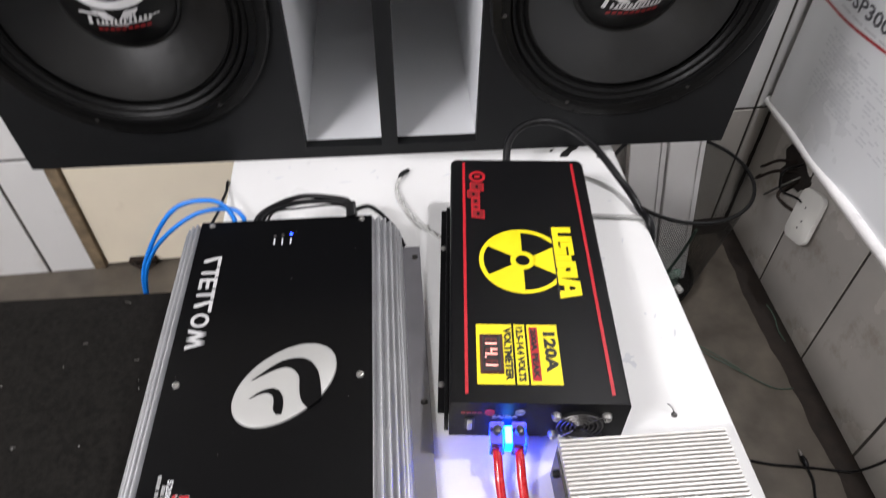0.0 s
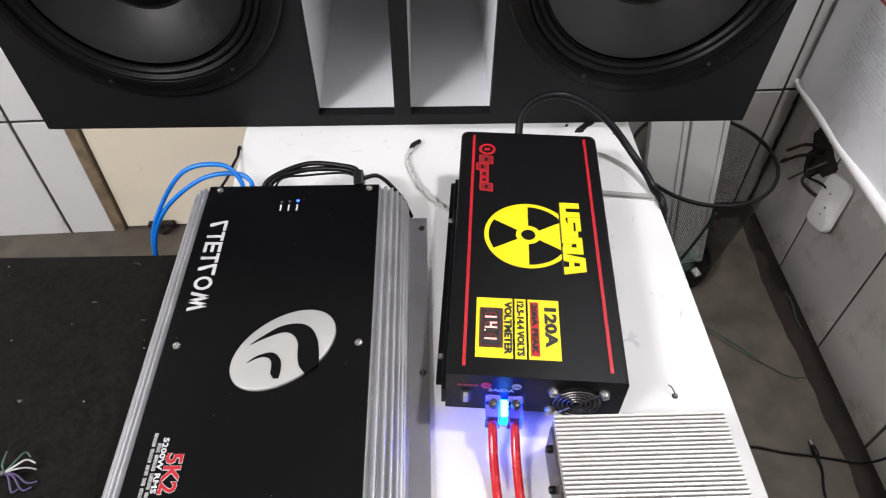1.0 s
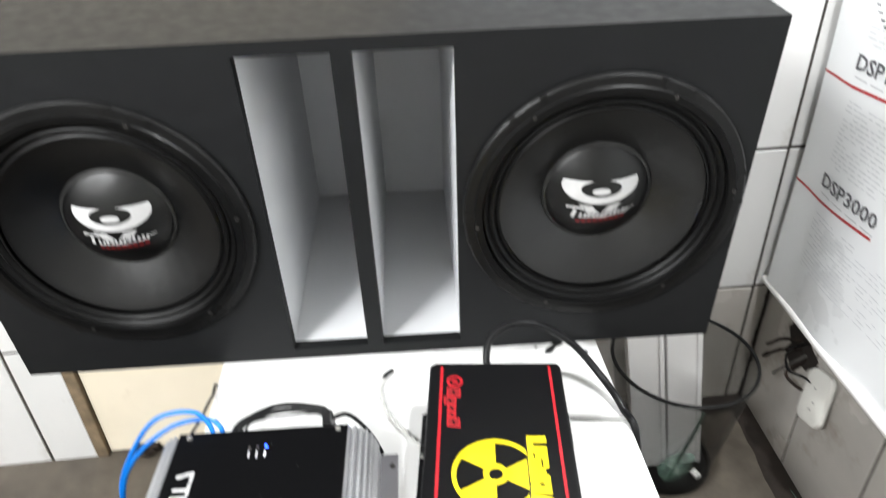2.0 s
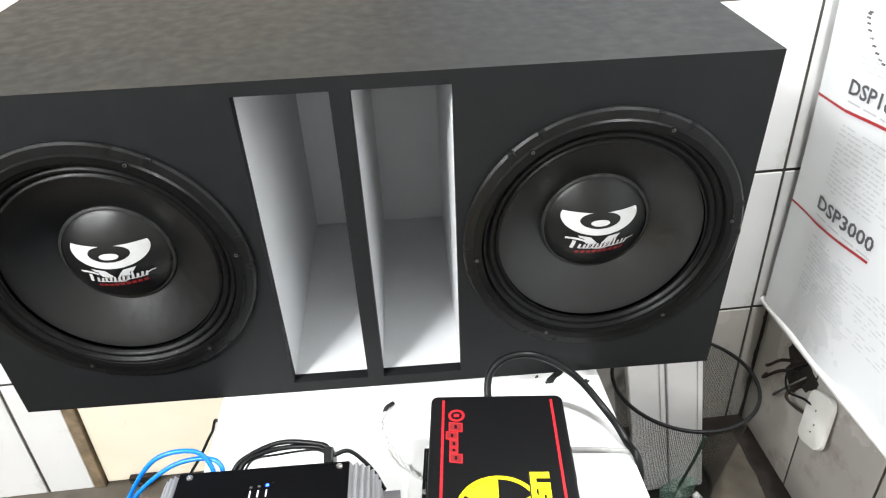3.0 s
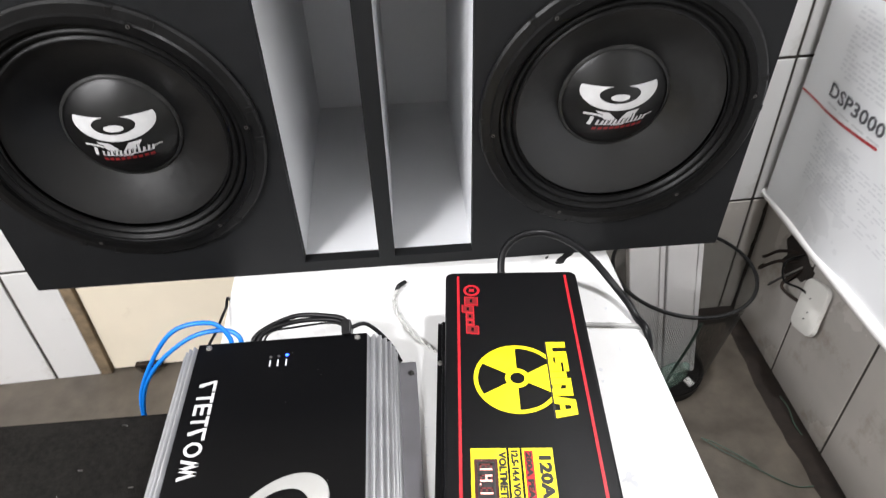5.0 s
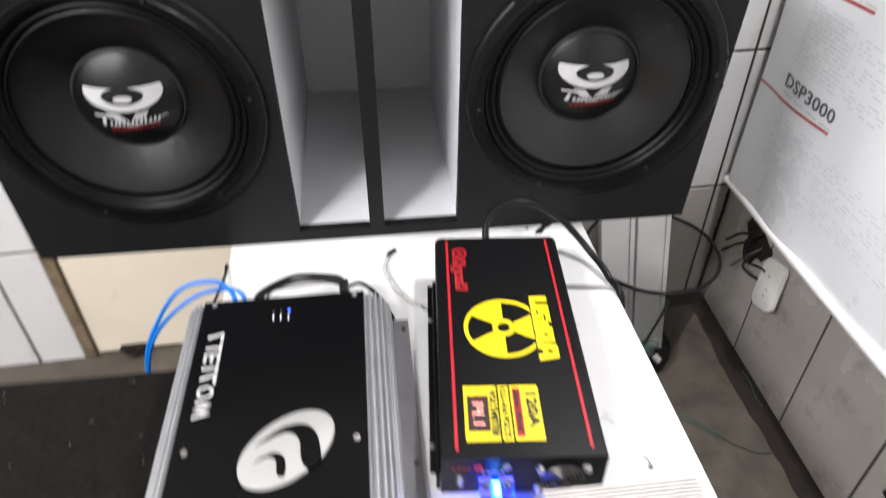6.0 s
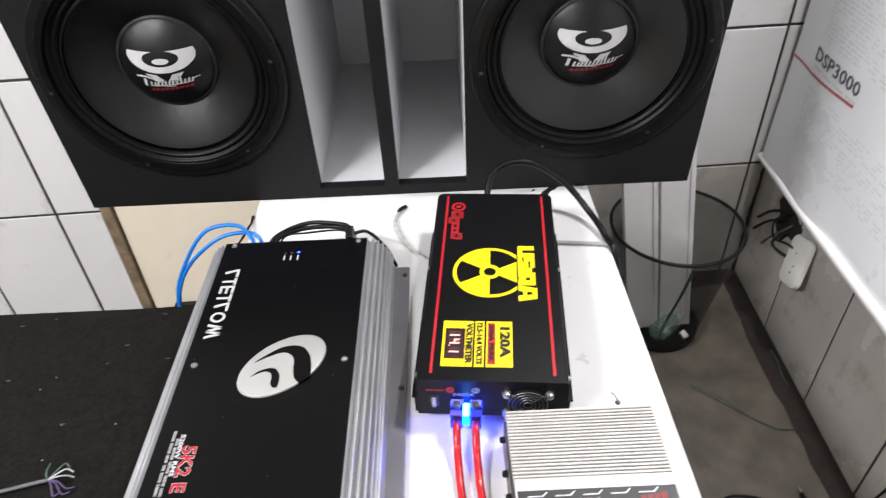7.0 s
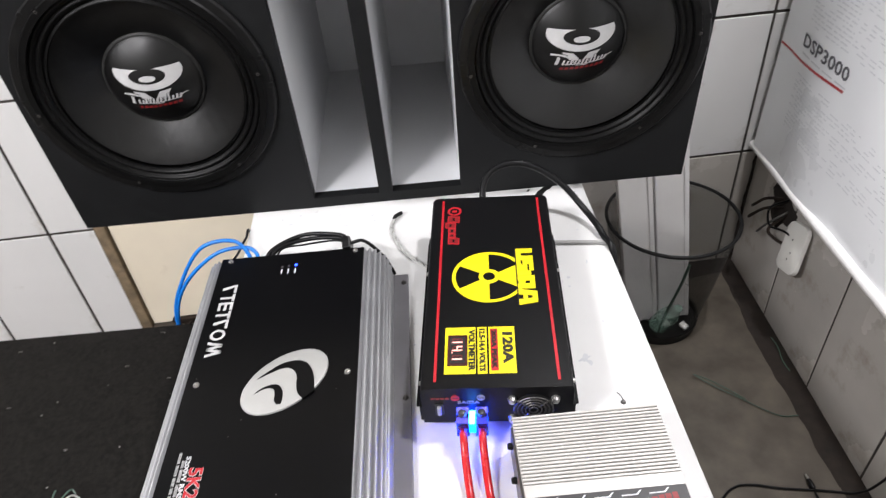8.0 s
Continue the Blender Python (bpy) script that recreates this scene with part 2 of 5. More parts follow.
def spline(points, per=8):
    pts = [Vector(p) for p in points]
    pts = [pts[0] * 2 - pts[1]] + pts + [pts[-1] * 2 - pts[-2]]
    out = []
    for i in range(1, len(pts) - 2):
        a, b, c, d = pts[i - 1], pts[i], pts[i + 1], pts[i + 2]
        for k in range(per):
            t = k / per
            out.append(0.5 * (2 * b + (c - a) * t + (2 * a - 5 * b + 4 * c - d) * t * t + (3 * b - a - 3 * c + d) * t ** 3))
    out.append(pts[-2])
    return out


def sweep(points, radius, sides=8, per=8, bm=None):
    """A round cable along a smooth line."""
    b = bmesh.new() if bm is None else bm
    line = spline(points, per)
    rings, up = [], Vector((0.13, 0.21, 0.97))
    for i, p in enumerate(line):
        way = (line[min(i + 1, len(line) - 1)] - line[max(i - 1, 0)]).normalized()
        side = way.cross(up)
        if side.length < 1e-3:
            side = way.cross(Vector((1, 0, 0)))
        side.normalize()
        up = side.cross(way).normalized()
        rings.append([b.verts.new(p + radius * (math.cos(a) * side + math.sin(a) * up)) for a in [2 * math.pi * k / sides for k in range(sides)]])
    for a, c in zip(rings, rings[1:]):
        for k in range(sides):
            j = (k + 1) % sides
            b.faces.new((a[k], a[j], c[j], c[k]))
    b.faces.new(rings[0][::-1])
    b.faces.new(rings[-1])
    if bm is None:
        bmesh.ops.recalc_face_normals(b, faces=b.faces[:])
    return b


def cable(name, points, radius, material, label, sides=8, category="cable"):
    return smooth(single(name, sweep(points, radius, sides), material, label, category), 60)


def lettering(text, height, thick=0.0004, width=None, fat=0.02):
    """A mesh of raised print, its middle at the origin, reading along +x."""
    cu = bpy.data.curves.new("print", "FONT")
    cu.body, cu.size, cu.extrude, cu.offset = text, height, thick, fat * height
    cu.align_x, cu.align_y, cu.resolution_u = "CENTER", "CENTER", 2
    ob = bpy.data.objects.new("print", cu)
    scene.collection.objects.link(ob)
    bpy.context.view_layer.update()
    me = bpy.data.meshes.new_from_object(ob.evaluated_get(bpy.context.evaluated_depsgraph_get()))
    bpy.data.objects.remove(ob)
    if me.vertices:
        xs = [v.co.x for v in me.vertices]
        ys = [v.co.y for v in me.vertices]
        fx = (width / (max(xs) - min(xs))) if width else 1.0
        fy = height / (max(ys) - min(ys))
        cx, cy = (max(xs) + min(xs)) / 2, (max(ys) + min(ys)) / 2
        me.transform(Matrix.Diagonal((fx, fy, 1, 1)) @ Matrix.Translation((-cx, -cy, 0)))
    return me


def words(name, text, height, width, material, parent, m, label="", thick=0.0004, fat=0.02):
    me = lettering(text, height, thick, width, fat)
    me.transform(m)
    return part_mesh(name, me, material, parent, label)


# ---- room ----
BACK = pose(0, 0.547, 0, 0, 0, 2.35)      # the back wall's line: local x along the wall, local -y into the room
XR = 0.982                                # the right wall's face
CEIL = 2.6


def plain(name, x0, x1, y0, y1, z0, z1, material, label, category, m=None):
    return single(name, block(x0, x1, y0, y1, z0, z1), material, label, category, m, kind="structure")


plain("floor", -4.6, 1.2, -3.2, 0.9, -0.1, 0.0, CEMENT, "worn grey-brown cement floor with dark stains", "floor")
plain("ceiling", -4.6, 1.2, -3.2, 0.9, CEIL, CEIL + 0.1, PLASTER, "white plastered ceiling above the workshop corner", "ceiling")
plain("wall_left", -4.6, -4.48, -3.2, 0.385, 0.0, CEIL, PLASTER, "plain white plastered wall", "wall")
plain("wall_front", -4.48, XR + 0.01, -3.2, -3.08, 0.0, CEIL, PLASTER, "plain white plastered wall", "wall")
DOOR0, DOOR1, DOORTOP = -0.834, 0.09, 2.1
back = bmesh.new()
block(-4.6, DOOR0, 0.0028, 0.14, 0, CEIL, bm=back)
block(DOOR1, 1.2, 0.0028, 0.14, 0, CEIL, bm=back)
block(DOOR0, DOOR1, 0.0028, 0.14, DOORTOP, CEIL, bm=back)
wall_back = single("wall_back", back, GROUT, "wall of white glazed tiles with dark dirty joints", "wall", BACK, kind="structure")
wall_right = single("wall_right", block(XR + 0.0028, XR + 0.14, -3.2, 0.75, 0, CEIL), GROUT, "wall of white glazed tiles with dark dirty joints", "wall", kind="structure")

# cream door in its wooden jamb, closed behind the loudspeaker
door_jamb = part("jamb", block(DOOR0, DOOR0 + 0.03, -0.004, 0.13, 0.0, DOORTOP, 0.003), JAMB, None)
door_jamb.matrix_world = BACK
tagged(door_jamb, "weathered brown wooden door jamb with dirty edges", "door frame", kind="structure")
jamb_r = part("jamb", block(DOOR1 - 0.042, DOOR1, -0.004, 0.13, 0.0, DOORTOP, 0.003), JAMB, None)
jamb_r.matrix_world = BACK
tagged(jamb_r, "weathered brown wooden door jamb", "door frame", kind="structure")
door = thing("door_1", "closed cream painted flat door, scuffed near the floor", "door", BACK, kind="structure")
part("door_leaf", block(DOOR0 + 0.034, DOOR1 - 0.046, 0.006, 0.04, 0.008, DOORTOP - 0.004, 0.003), CREAM, door)
latch = bmesh.new()
block(-0.735, -0.665, -0.012, 0.004, 0.012, 0.03, 0.002, bm=latch)
block(-0.70, -0.69, -0.03, 0.0, 0.006, 0.018, 0.002, bm=latch)
sweep([(-0.73, -0.012, 0.02), (-0.715, -0.03, 0.03), (-0.695, -0.034, 0.02), (-0.675, -0.02, 0.026)], 0.004, 6, bm=latch)
part("floor_bolt", latch, RUST, door, "rusty floor bolt")

# ---- table ----
table = thing("table", "white laminate worktable with scuffs and small screws", "table", pose(0.06, -0.29, 0, 0, 0, 1.3))
tl, tr, tf, tb = -0.287, 0.3, -0.62, 0.77
part("tabletop", block(tl, tr, tf, tb, TABLE - 0.028, TABLE, 0.003), TABLE_WHITE, table)
for lx, ly in ((tl + 0.03, tf + 0.03), (tr - 0.03, tf + 0.03), (tl + 0.03, tb - 0.04), (tr - 0.03, tb - 0.04)):
    part("leg", block(lx - 0.022, lx + 0.022, ly - 0.022, ly + 0.022, 0, TABLE - 0.028, 0.003), TABLE_WHITE, table)

# ---- black carpeted cabinet beside the table ----
cab = thing("speaker_cabinet", "low black carpeted cabinet with dust and staples on top", "speaker cabinet", pose(-0.436, -0.57, 0))
part("cabinet_body", block(-0.19, 0.203, -0.42, 0.362, 0.0, 0.697, 0.006), CARPET, cab)
for sx, sy in ((0.086, 0.345), (0.01, 0.14), (-0.1, 0.22), (-0.13, 0.33), (0.12, 0.25), (0.05, 0.28), (0.15, 0.1)):
    part("staple", block(sx - 0.003, sx + 0.003, sy - 0.0007, sy + 0.0007, 0.6965, 0.698), DARK_STEEL, cab)

# ---- loudspeaker enclosure with two woofers ----
LEAN_BOX = 4.0
BOX = pose(0.0, 0.008, TABLE + 0.001, LEAN_BOX, 0, 0)
HW, HH, HD = 0.53, 0.504, 0.48
enclosure = thing("loudspeaker_enclosure", "long black painted loudspeaker enclosure with two white slot ports", "loudspeaker", BOX)
WOOFERS, WZ, WR = (-0.3265, 0.3355), 0.256, 0.191
SLOTS = ((-0.12, -0.006), (0.018, 0.138))
SZ0, SZ1 = 0.02, 0.486


def baffle():
    """One board with two round and two long openings."""
    b = bmesh.new()
    outlines = [[(-HW, 0), (HW, 0), (HW, HH), (-HW, HH)]]
    outlines += [[(x0, SZ0), (x1, SZ0), (x1, SZ1), (x0, SZ1)] for x0, x1 in SLOTS]
    outlines += [[(cx + (WR - 0.012) * math.cos(2 * math.pi * k / 48), WZ + (WR - 0.012) * math.sin(2 * math.pi * k / 48)) for k in range(48)] for cx in WOOFERS]
    for line in outlines:
        vs = [b.verts.new((x, 0, z)) for x, z in line]
        for i in range(len(vs)):
            b.edges.new((vs[i], vs[(i + 1) % len(vs)]))
    bmesh.ops.triangle_fill(b, use_beauty=True, use_dissolve=False, edges=b.edges[:], normal=(0, -1, 0))
    made = bmesh.ops.extrude_face_region(b, geom=b.faces[:])
    bmesh.ops.translate(b, vec=(0, 0.018, 0), verts=[v for v in made["geom"] if isinstance(v, bmesh.types.BMVert)])
    bmesh.ops.recalc_face_normals(b, faces=b.faces[:])
    return b


part("front_panel", baffle(), BLACK_BOX, enclosure)
sag = HD * math.tan(radians(LEAN_BOX))
th = 0.018


def skew_block(bm, x0, x1, y0, y1, z0, z1, drop):
    """A panel whose rear lower edge is let down, so that the enclosure stands level on the table."""
    b = block(x0, x1, y0, y1, z0, z1)
    for v in b.verts:
        if v.co.z < (z0 + z1) / 2:
            v.co.z -= drop * v.co.y / HD
    return join(bm, b)


for x0, x1 in ((-HW, -HW + th), (HW - th, HW)):
    part("side_panel", skew_block(bmesh.new(), x0, x1, th, HD, 0.0, HH, sag), BLACK_BOX, enclosure)
part("top_panel", block(-HW + th, HW - th, th, HD, HH - th, HH), BLACK_BOX, enclosure)
bot = block(-HW + th, HW - th, th, HD, 0.0, th)
for v in bot.verts:
    v.co.z -= sag * v.co.y / HD
part("bottom_panel", bot, BLACK_BOX, enclosure)
part("back_panel", block(-HW + th, HW - th, HD - th, HD, th, HH - th), BLACK_BOX, enclosure)
for x0, x1 in SLOTS:
    w = 0.008
    port = part("port", block(x0, x1, 0.447, 0.455, SZ0, SZ1), PORT_WHITE, enclosure, "white painted slot port")
    for q in ((x0 - w, x0, th, 0.455, SZ0, SZ1), (x1, x1 + w, th, 0.455, SZ0, SZ1), (x0 - w, x1 + w, th, 0.455, SZ1, SZ1 + w), (x0 - w, x1 + w, th, 0.455, SZ0 - w, SZ0)):
        part("port_wall", block(*q), PORT_WHITE, port)


def flat_on_cap(points, r_cap, depth, lift):
    """An outline laid over the dome of a dust cap: x to the right, y up, z out of the cap."""
    b = bmesh.new()
    b.faces.new([b.verts.new((x, y, 0)) for x, y in points])
    bmesh.ops.triangulate(b, faces=b.faces[:])
    bmesh.ops.subdivide_edges(b, edges=b.edges[:], cuts=6, use_grid_fill=True)
    for v in b.verts:
        d2 = min(1.0, (v.co.x ** 2 + v.co.y ** 2) / r_cap ** 2)
        v.co.z = depth * (1 - d2) + lift + 0.0004
    bmesh.ops.recalc_face_normals(b, faces=b.faces[:])
    for f in b.faces:
        if f.normal.z < 0:
            f.normal_flip()
    return b


def strip_on_cap(outer, inner, r_cap, depth, lift, across=5):
    """A band between two lines with as many points, laid over the dome."""
    b = bmesh.new()
    rows = []
    for (xa, ya), (xb, yb) in zip(outer, inner):
        row = []
        for k in range(across + 1):
            x, y = xa + (xb - xa) * k / across, ya + (yb - ya) * k / across
            row.append(b.verts.new((x, y, depth * (1 - min(1.0, (x * x + y * y) / r_cap ** 2)) + lift)))
        rows.append(row)
    for p, q in zip(rows, rows[1:]):
        for k in range(across):
            b.faces.new((p[k], p[k + 1], q[k + 1], q[k]))
    bmesh.ops.recalc_face_normals(b, faces=b.faces[:])
    for f in b.faces:
        if f.normal.z < 0:
            f.normal_flip()
    return b


def arc(cx, cy, rx, ry, a0, a1, n=18):
    return [(cx + rx * math.cos(radians(a0 + (a1 - a0) * k / n)), cy + ry * math.sin(radians(a0 + (a1 - a0) * k / n))) for k in range(n + 1)]


def woofer():
    """Axis along local z, out of the enclosure."""
    w = thing("woofer", "round black woofer with rubber surround and printed dust cap", "woofer")
    smooth(part("basket_rim", lathe([(WR - 0.026, -0.016), (WR - 0.026, 0.004), (WR - 0.02, 0.009), (WR - 0.003, 0.008), (WR, 0.005), (WR, 0.0), (WR - 0.013, 0.0), (WR - 0.013, -0.016)], 72, True), FRAME_BLACK, w), 35)
    smooth(part("gasket", lathe([(WR - 0.0255, 0.006), (WR - 0.025, 0.0115), (WR - 0.016, 0.012), (WR - 0.014, 0.0085), (WR - 0.018, 0.005)], 72, True), RUBBER, w), 35)
    prof = []
    r0, r1 = WR - 0.024, WR - 0.05
    for k in range(25):
        t = k / 24
        r = r0 + (r1 - r0) * t
        prof.append((r, 0.003 - 0.006 * t + 0.0045 * abs(math.sin(math.pi * 2.5 * t))))
    smooth(part("surround", lathe(prof, 72), RUBBER, w), 60)
    cone = []
    for k in range(13):
        t = k / 12
        cone.append((r1 + (0.072 - r1) * t, -0.004 - 0.037 * (t ** 1.18)))
    smooth(part("cone", lathe(cone, 72), CONE, w), 60)
    rc, dep = 0.073, 0.027
    cap = [(rc + 0.003, -0.041), (rc, -0.036)] + [(rc * (1 - k / 12), -0.036 + dep * (1 - (1 - k / 12) ** 2)) for k in range(1, 13)]
    dust = smooth(part("dust_cap", lathe(cap, 64), CAP, w, "satin black dome with silver and red print"), 60)
    base = Matrix.Translation((0, 0, -0.036))
    smooth(part("glue_ring", lathe([(rc + 0.0042, -0.0375), (rc + 0.003, -0.0354), (rc - 0.0005, -0.0346)], 64), GLUE, w), 60)

    def ink(points, material, lift=0.0006, name="print"):
        b = flat_on_cap([(x, y + 0.009) for x, y in points], rc, dep, lift)
        bmesh.ops.transform(b, matrix=base, verts=b.verts[:])
        smooth(part(name, b, material, dust), 80)

    def band(outer, inner, material, lift=0.0011):
        b = strip_on_cap([(x, y + 0.009) for x, y in outer], [(x, y + 0.009) for x, y in inner], rc, dep, lift)
        bmesh.ops.transform(b, matrix=base, verts=b.verts[:])
        smooth(part("print", b, material, dust), 80)

    band(arc(0, 0.0135, 0.053, 0.0265, 162, 378, 36), arc(0, 0.0095, 0.028, 0.012, 110, 430, 36), SILVER_INK)
    ink(arc(0, 0.006, 0.013, 0.0048, 0, 342, 19), SILVER_INK)
    ink([(-0.03, -0.0135), (-0.012, -0.016), (0.001, -0.03), (0.012, -0.016), (0.03, -0.0135), (0.01, -0.0385), (-0.007, -0.0385)], SILVER_INK)
    def script(pts, thick, material=SILVER_INK, lift=0.0015):
        line = [(p.x, p.y) for p in spline([(x, y, 0) for x, y in pts], 4)]
        side = []
        for i, (x, y) in enumerate(line):
            (xa, ya), (xb, yb) = line[max(0, i - 1)], line[min(len(line) - 1, i + 1)]
            d = math.hypot(xb - xa, yb - ya) or 1.0
            side.append((-(yb - ya) / d * thick, (xb - xa) / d * thick))
        band([(x + u, y + v) for (x, y), (u, v) in zip(line, side)], [(x - u, y - v) for (x, y), (u, v) in zip(line, side)], material, lift)

    def stroke(pts, thick):
        script(pts, thick + 0.0011, CAP, 0.0018)
        script(pts, thick, SILVER_INK, 0.0023)

    # maker's mark as a plain flourish over a row of slanted bars
    stroke([(-0.046, -0.0185), (-0.036, -0.0183), (-0.026, -0.0195), (-0.0215, -0.0215)], 0.0016)
    stroke([(-0.0335, -0.0225), (-0.035, -0.03), (-0.037, -0.037)], 0.0024)
    for x, tall in ((-0.027, 0.001), (-0.0205, 0.0), (-0.0155, 0.001), (-0.009, 0.0), (-0.0035, 0.001), (0.0025, 0.0), (0.008, 0.001), (0.0145, 0.0), (0.0205, 0.006), (0.0265, 0.0), (0.0325, 0.001), (0.038, 0.0)):
        y0 = -0.0362 + (x + 0.03) * 0.06
        stroke([(x + 0.0022, y0 + 0.0072 + tall), (x + 0.001, y0 + 0.0036), (x, y0)], 0.0015)
    stroke([(-0.028, -0.0362), (0.005, -0.0345), (0.039, -0.032)], 0.0008)
    stroke([(0.041, -0.0275), (0.046, -0.0255), (0.051, -0.0252)], 0.0009)
    for i in range(9):
        x = -0.031 + i * 0.0078
        y0 = -0.0475 + i * 0.0006
        ink([(x, y0), (x + 0.0056, y0 + 0.0004), (x + 0.0062, y0 + 0.0055), (x + 0.0006, y0 + 0.0051)], DARK_RED_INK, 0.0011)
    for i in range(12):
        a = radians(6 + (i // 2) * 60 + (-7 if i % 2 else 7))
        lug = block(-0.012, 0.001, -0.005, 0.005, 0.0, 0.0086, 0.002)
        bmesh.ops.transform(lug, matrix=Matrix.Translation(((WR - 0.001) * math.cos(a), (WR - 0.001) * math.sin(a), 0.0)) @ Matrix.Rotation(a, 4, "Z"), verts=lug.verts[:])
        part("rim_lug", lug, FRAME_BLACK, w)
    for i in range(6):
        a = radians(6 + i * 60)
        spot = Matrix.Translation(((WR - 0.0175) * math.cos(a), (WR - 0.0175) * math.sin(a), 0.0))
        b = lathe([(0.0, 0.0112), (0.001, 0.0112), (0.0014, 0.0127), (0.0026, 0.0125), (0.003, 0.0105)], 10)
        bmesh.ops.transform(b, matrix=spot, verts=b.verts[:])
        part("screw", b, DARK_STEEL, w)
        b = lathe([(0.0, 0.0122), (0.0046, 0.0122), (0.0052, 0.0105)], 14)
        bmesh.ops.transform(b, matrix=spot, verts=b.verts[:])
        part("screw_recess", b, RUBBER, w)
    return w


first = woofer()
face = Matrix(((1, 0, 0, 0), (0, 0, -1, 0), (0, 1, 0, 0), (0, 0, 0, 1)))
spots = [BOX @ Matrix.Translation((cx, -0.0005, WZ)) @ face for cx in WOOFERS]
first.matrix_world = spots[0]
first["group"] = "woofers in the enclosure"
copy_thing(first, spots[1] @ pose(0, 0, 0, 0, 0, 0))

# ---- large black and silver amplifier ----
AZ = 0.81 - TABLE
amp = thing("car_amplifier", "large black amplifier with grey ribbed flanks and silver emblem, lit", "amplifier", pose(-0.124, -0.437, TABLE + 0.001))
AL, AW = 0.237, 0.104


def heatsink(sign):
    """One ribbed flank, drawn out along y."""
    outline = []
    ribs, steps = 7, 12
    for i in range(ribs * steps + 1):
        t = i / (ribs * steps)
        a = t * math.pi / 2
        rx, rz = (0.038 if sign > 0 else 0.031), 0.058
        x, z = AW + rx * math.sin(a) ** 0.9, 0.008 + rz * max(0.0, math.cos(a)) ** 0.75
        depth = 0.0068 * (0.5 - 0.5 * math.cos(2 * math.pi * t * ribs)) ** 1.5
        nx, nz = math.sin(a), math.cos(a)
        outline.append((x - depth * nx, z - depth * nz))
    outline.append((AW + rx, 0.0))
    outline.append((AW - 0.002, 0.0))
    outline.append((AW - 0.002, 0.0655))
    b = bmesh.new()
    a_ = [b.verts.new((sign * x, -AL, z)) for x, z in outline]
    c_ = [b.verts.new((sign * x, AL, z)) for x, z in outline]
    b.faces.new(a_)
    b.faces.new(c_[::-1])
    for i in range(len(outline)):
        j = (i + 1) % len(outline)
        b.faces.new((a_[i], c_[i], c_[j], a_[j]))
    bmesh.ops.recalc_face_normals(b, faces=b.faces[:])
    return b


part("case", block(-AW, AW, -AL + 0.002, AL - 0.002, 0.0, AZ - 0.003, 0.001), AMP_BLACK, amp)
part("top_plate", block(-AW - 0.001, AW + 0.001, -AL, AL, AZ - 0.0028, AZ, 0.0008), AMP_BLACK, amp, "black top plate with white and red print")
for sign in (-1, 1):
    smooth(part("heatsink", heatsink(sign), FIN, amp, "grey ribbed aluminium flank"), 50)
part("mounting_flange", block(AW + 0.03, AW + 0.06, -AL + 0.01, AL + 0.0, 0.0, 0.007, 0.001), FLANGE, amp)
for y in (AL - 0.02, 0.0, -AL + 0.03):
    b = lathe([(0, 0.011), (0.002, 0.011), (0.0038, 0.0085), (0.004, 0.007)], 10)
    bmesh.ops.transform(b, matrix=Matrix.Translation((AW + 0.053, y, 0.0)), verts=b.verts[:])
    part("screw", b, DARK_STEEL, amp)
for x in (-0.0915, 0.0925):
    for y in (0.2295, -0.001, -0.229):
        b = lathe([(0, AZ + 0.0006), (0.0016, AZ + 0.0004), (0.0022, AZ + 0.002), (0.0036, AZ + 0.0016), (0.0042, AZ - 0.0002)], 14)
        bmesh.ops.transform(b, matrix=Matrix.Translation((x, y, 0)), verts=b.verts[:])
        part("screw", b, STEEL, amp)
# emblem: a tilted silver oval with two dark swooshes
ex, ey, turn = 0.0165, -0.0065, radians(41)


def tilted(points):
    c, s = math.cos(turn), math.sin(turn)
    return [(ex + c * x - s * y, ey + s * x + c * y) for x, y in points]


def curved(points, per=4):
    return [(p.x, p.y) for p in spline([(x, y, 0) for x, y in points], per)]


em = prism(tilted(arc(0.0005, -0.0018, 0.0585, 0.0378, 0, 352, 44)), AZ, AZ + 0.0032)
bmesh.ops.bevel(em, geom=[e for e in em.edges if all(v.co.z > AZ + 0.003 for v in e.verts)], offset=0.0014, segments=2, affect="EDGES", profile=0.5)
emblem = smooth(part("emblem", em, EMBLEM, amp, "raised silver oval emblem"), 50)
sw1 = curved([(-0.0226, 0.0239), (-0.0053, 0.0239), (0.0137, 0.0216), (0.0285, 0.0127), (0.0345, 0.0013), (0.0326, -0.0131), (0.0262, -0.0258), (0.0155, -0.0412)]) + curved([(-0.0012, -0.0412), (-0.0009, -0.0304), (0.0054, -0.0184), (0.0136, -0.0077), (0.0162, 0.003), (0.0127, 0.012), (0.0039, 0.0172), (-0.0105, 0.0211), (-0.0216, 0.0234)])
part("dark_swoosh", prism(tilted(sw1), AZ - 0.0005, AZ + 0.0037), AMP_BLACK, emblem)
sw2 = curved([(-0.037, 0.0074), (-0.0258, 0.0077), (-0.0137, 0.0029), (-0.0094, -0.0047), (-0.0114, -0.0145), (-0.018, -0.0234), (-0.0238, -0.0285)]) + curved([(-0.0275, -0.0249), (-0.0263, -0.0183), (-0.0209, -0.012), (-0.0177, -0.0052), (-0.02, 0.0014), (-0.0272, 0.0054), (-0.036, 0.0071)])
part("dark_swoosh", prism(tilted(sw2), AZ - 0.0005, AZ + 0.0037), AMP_BLACK, emblem)
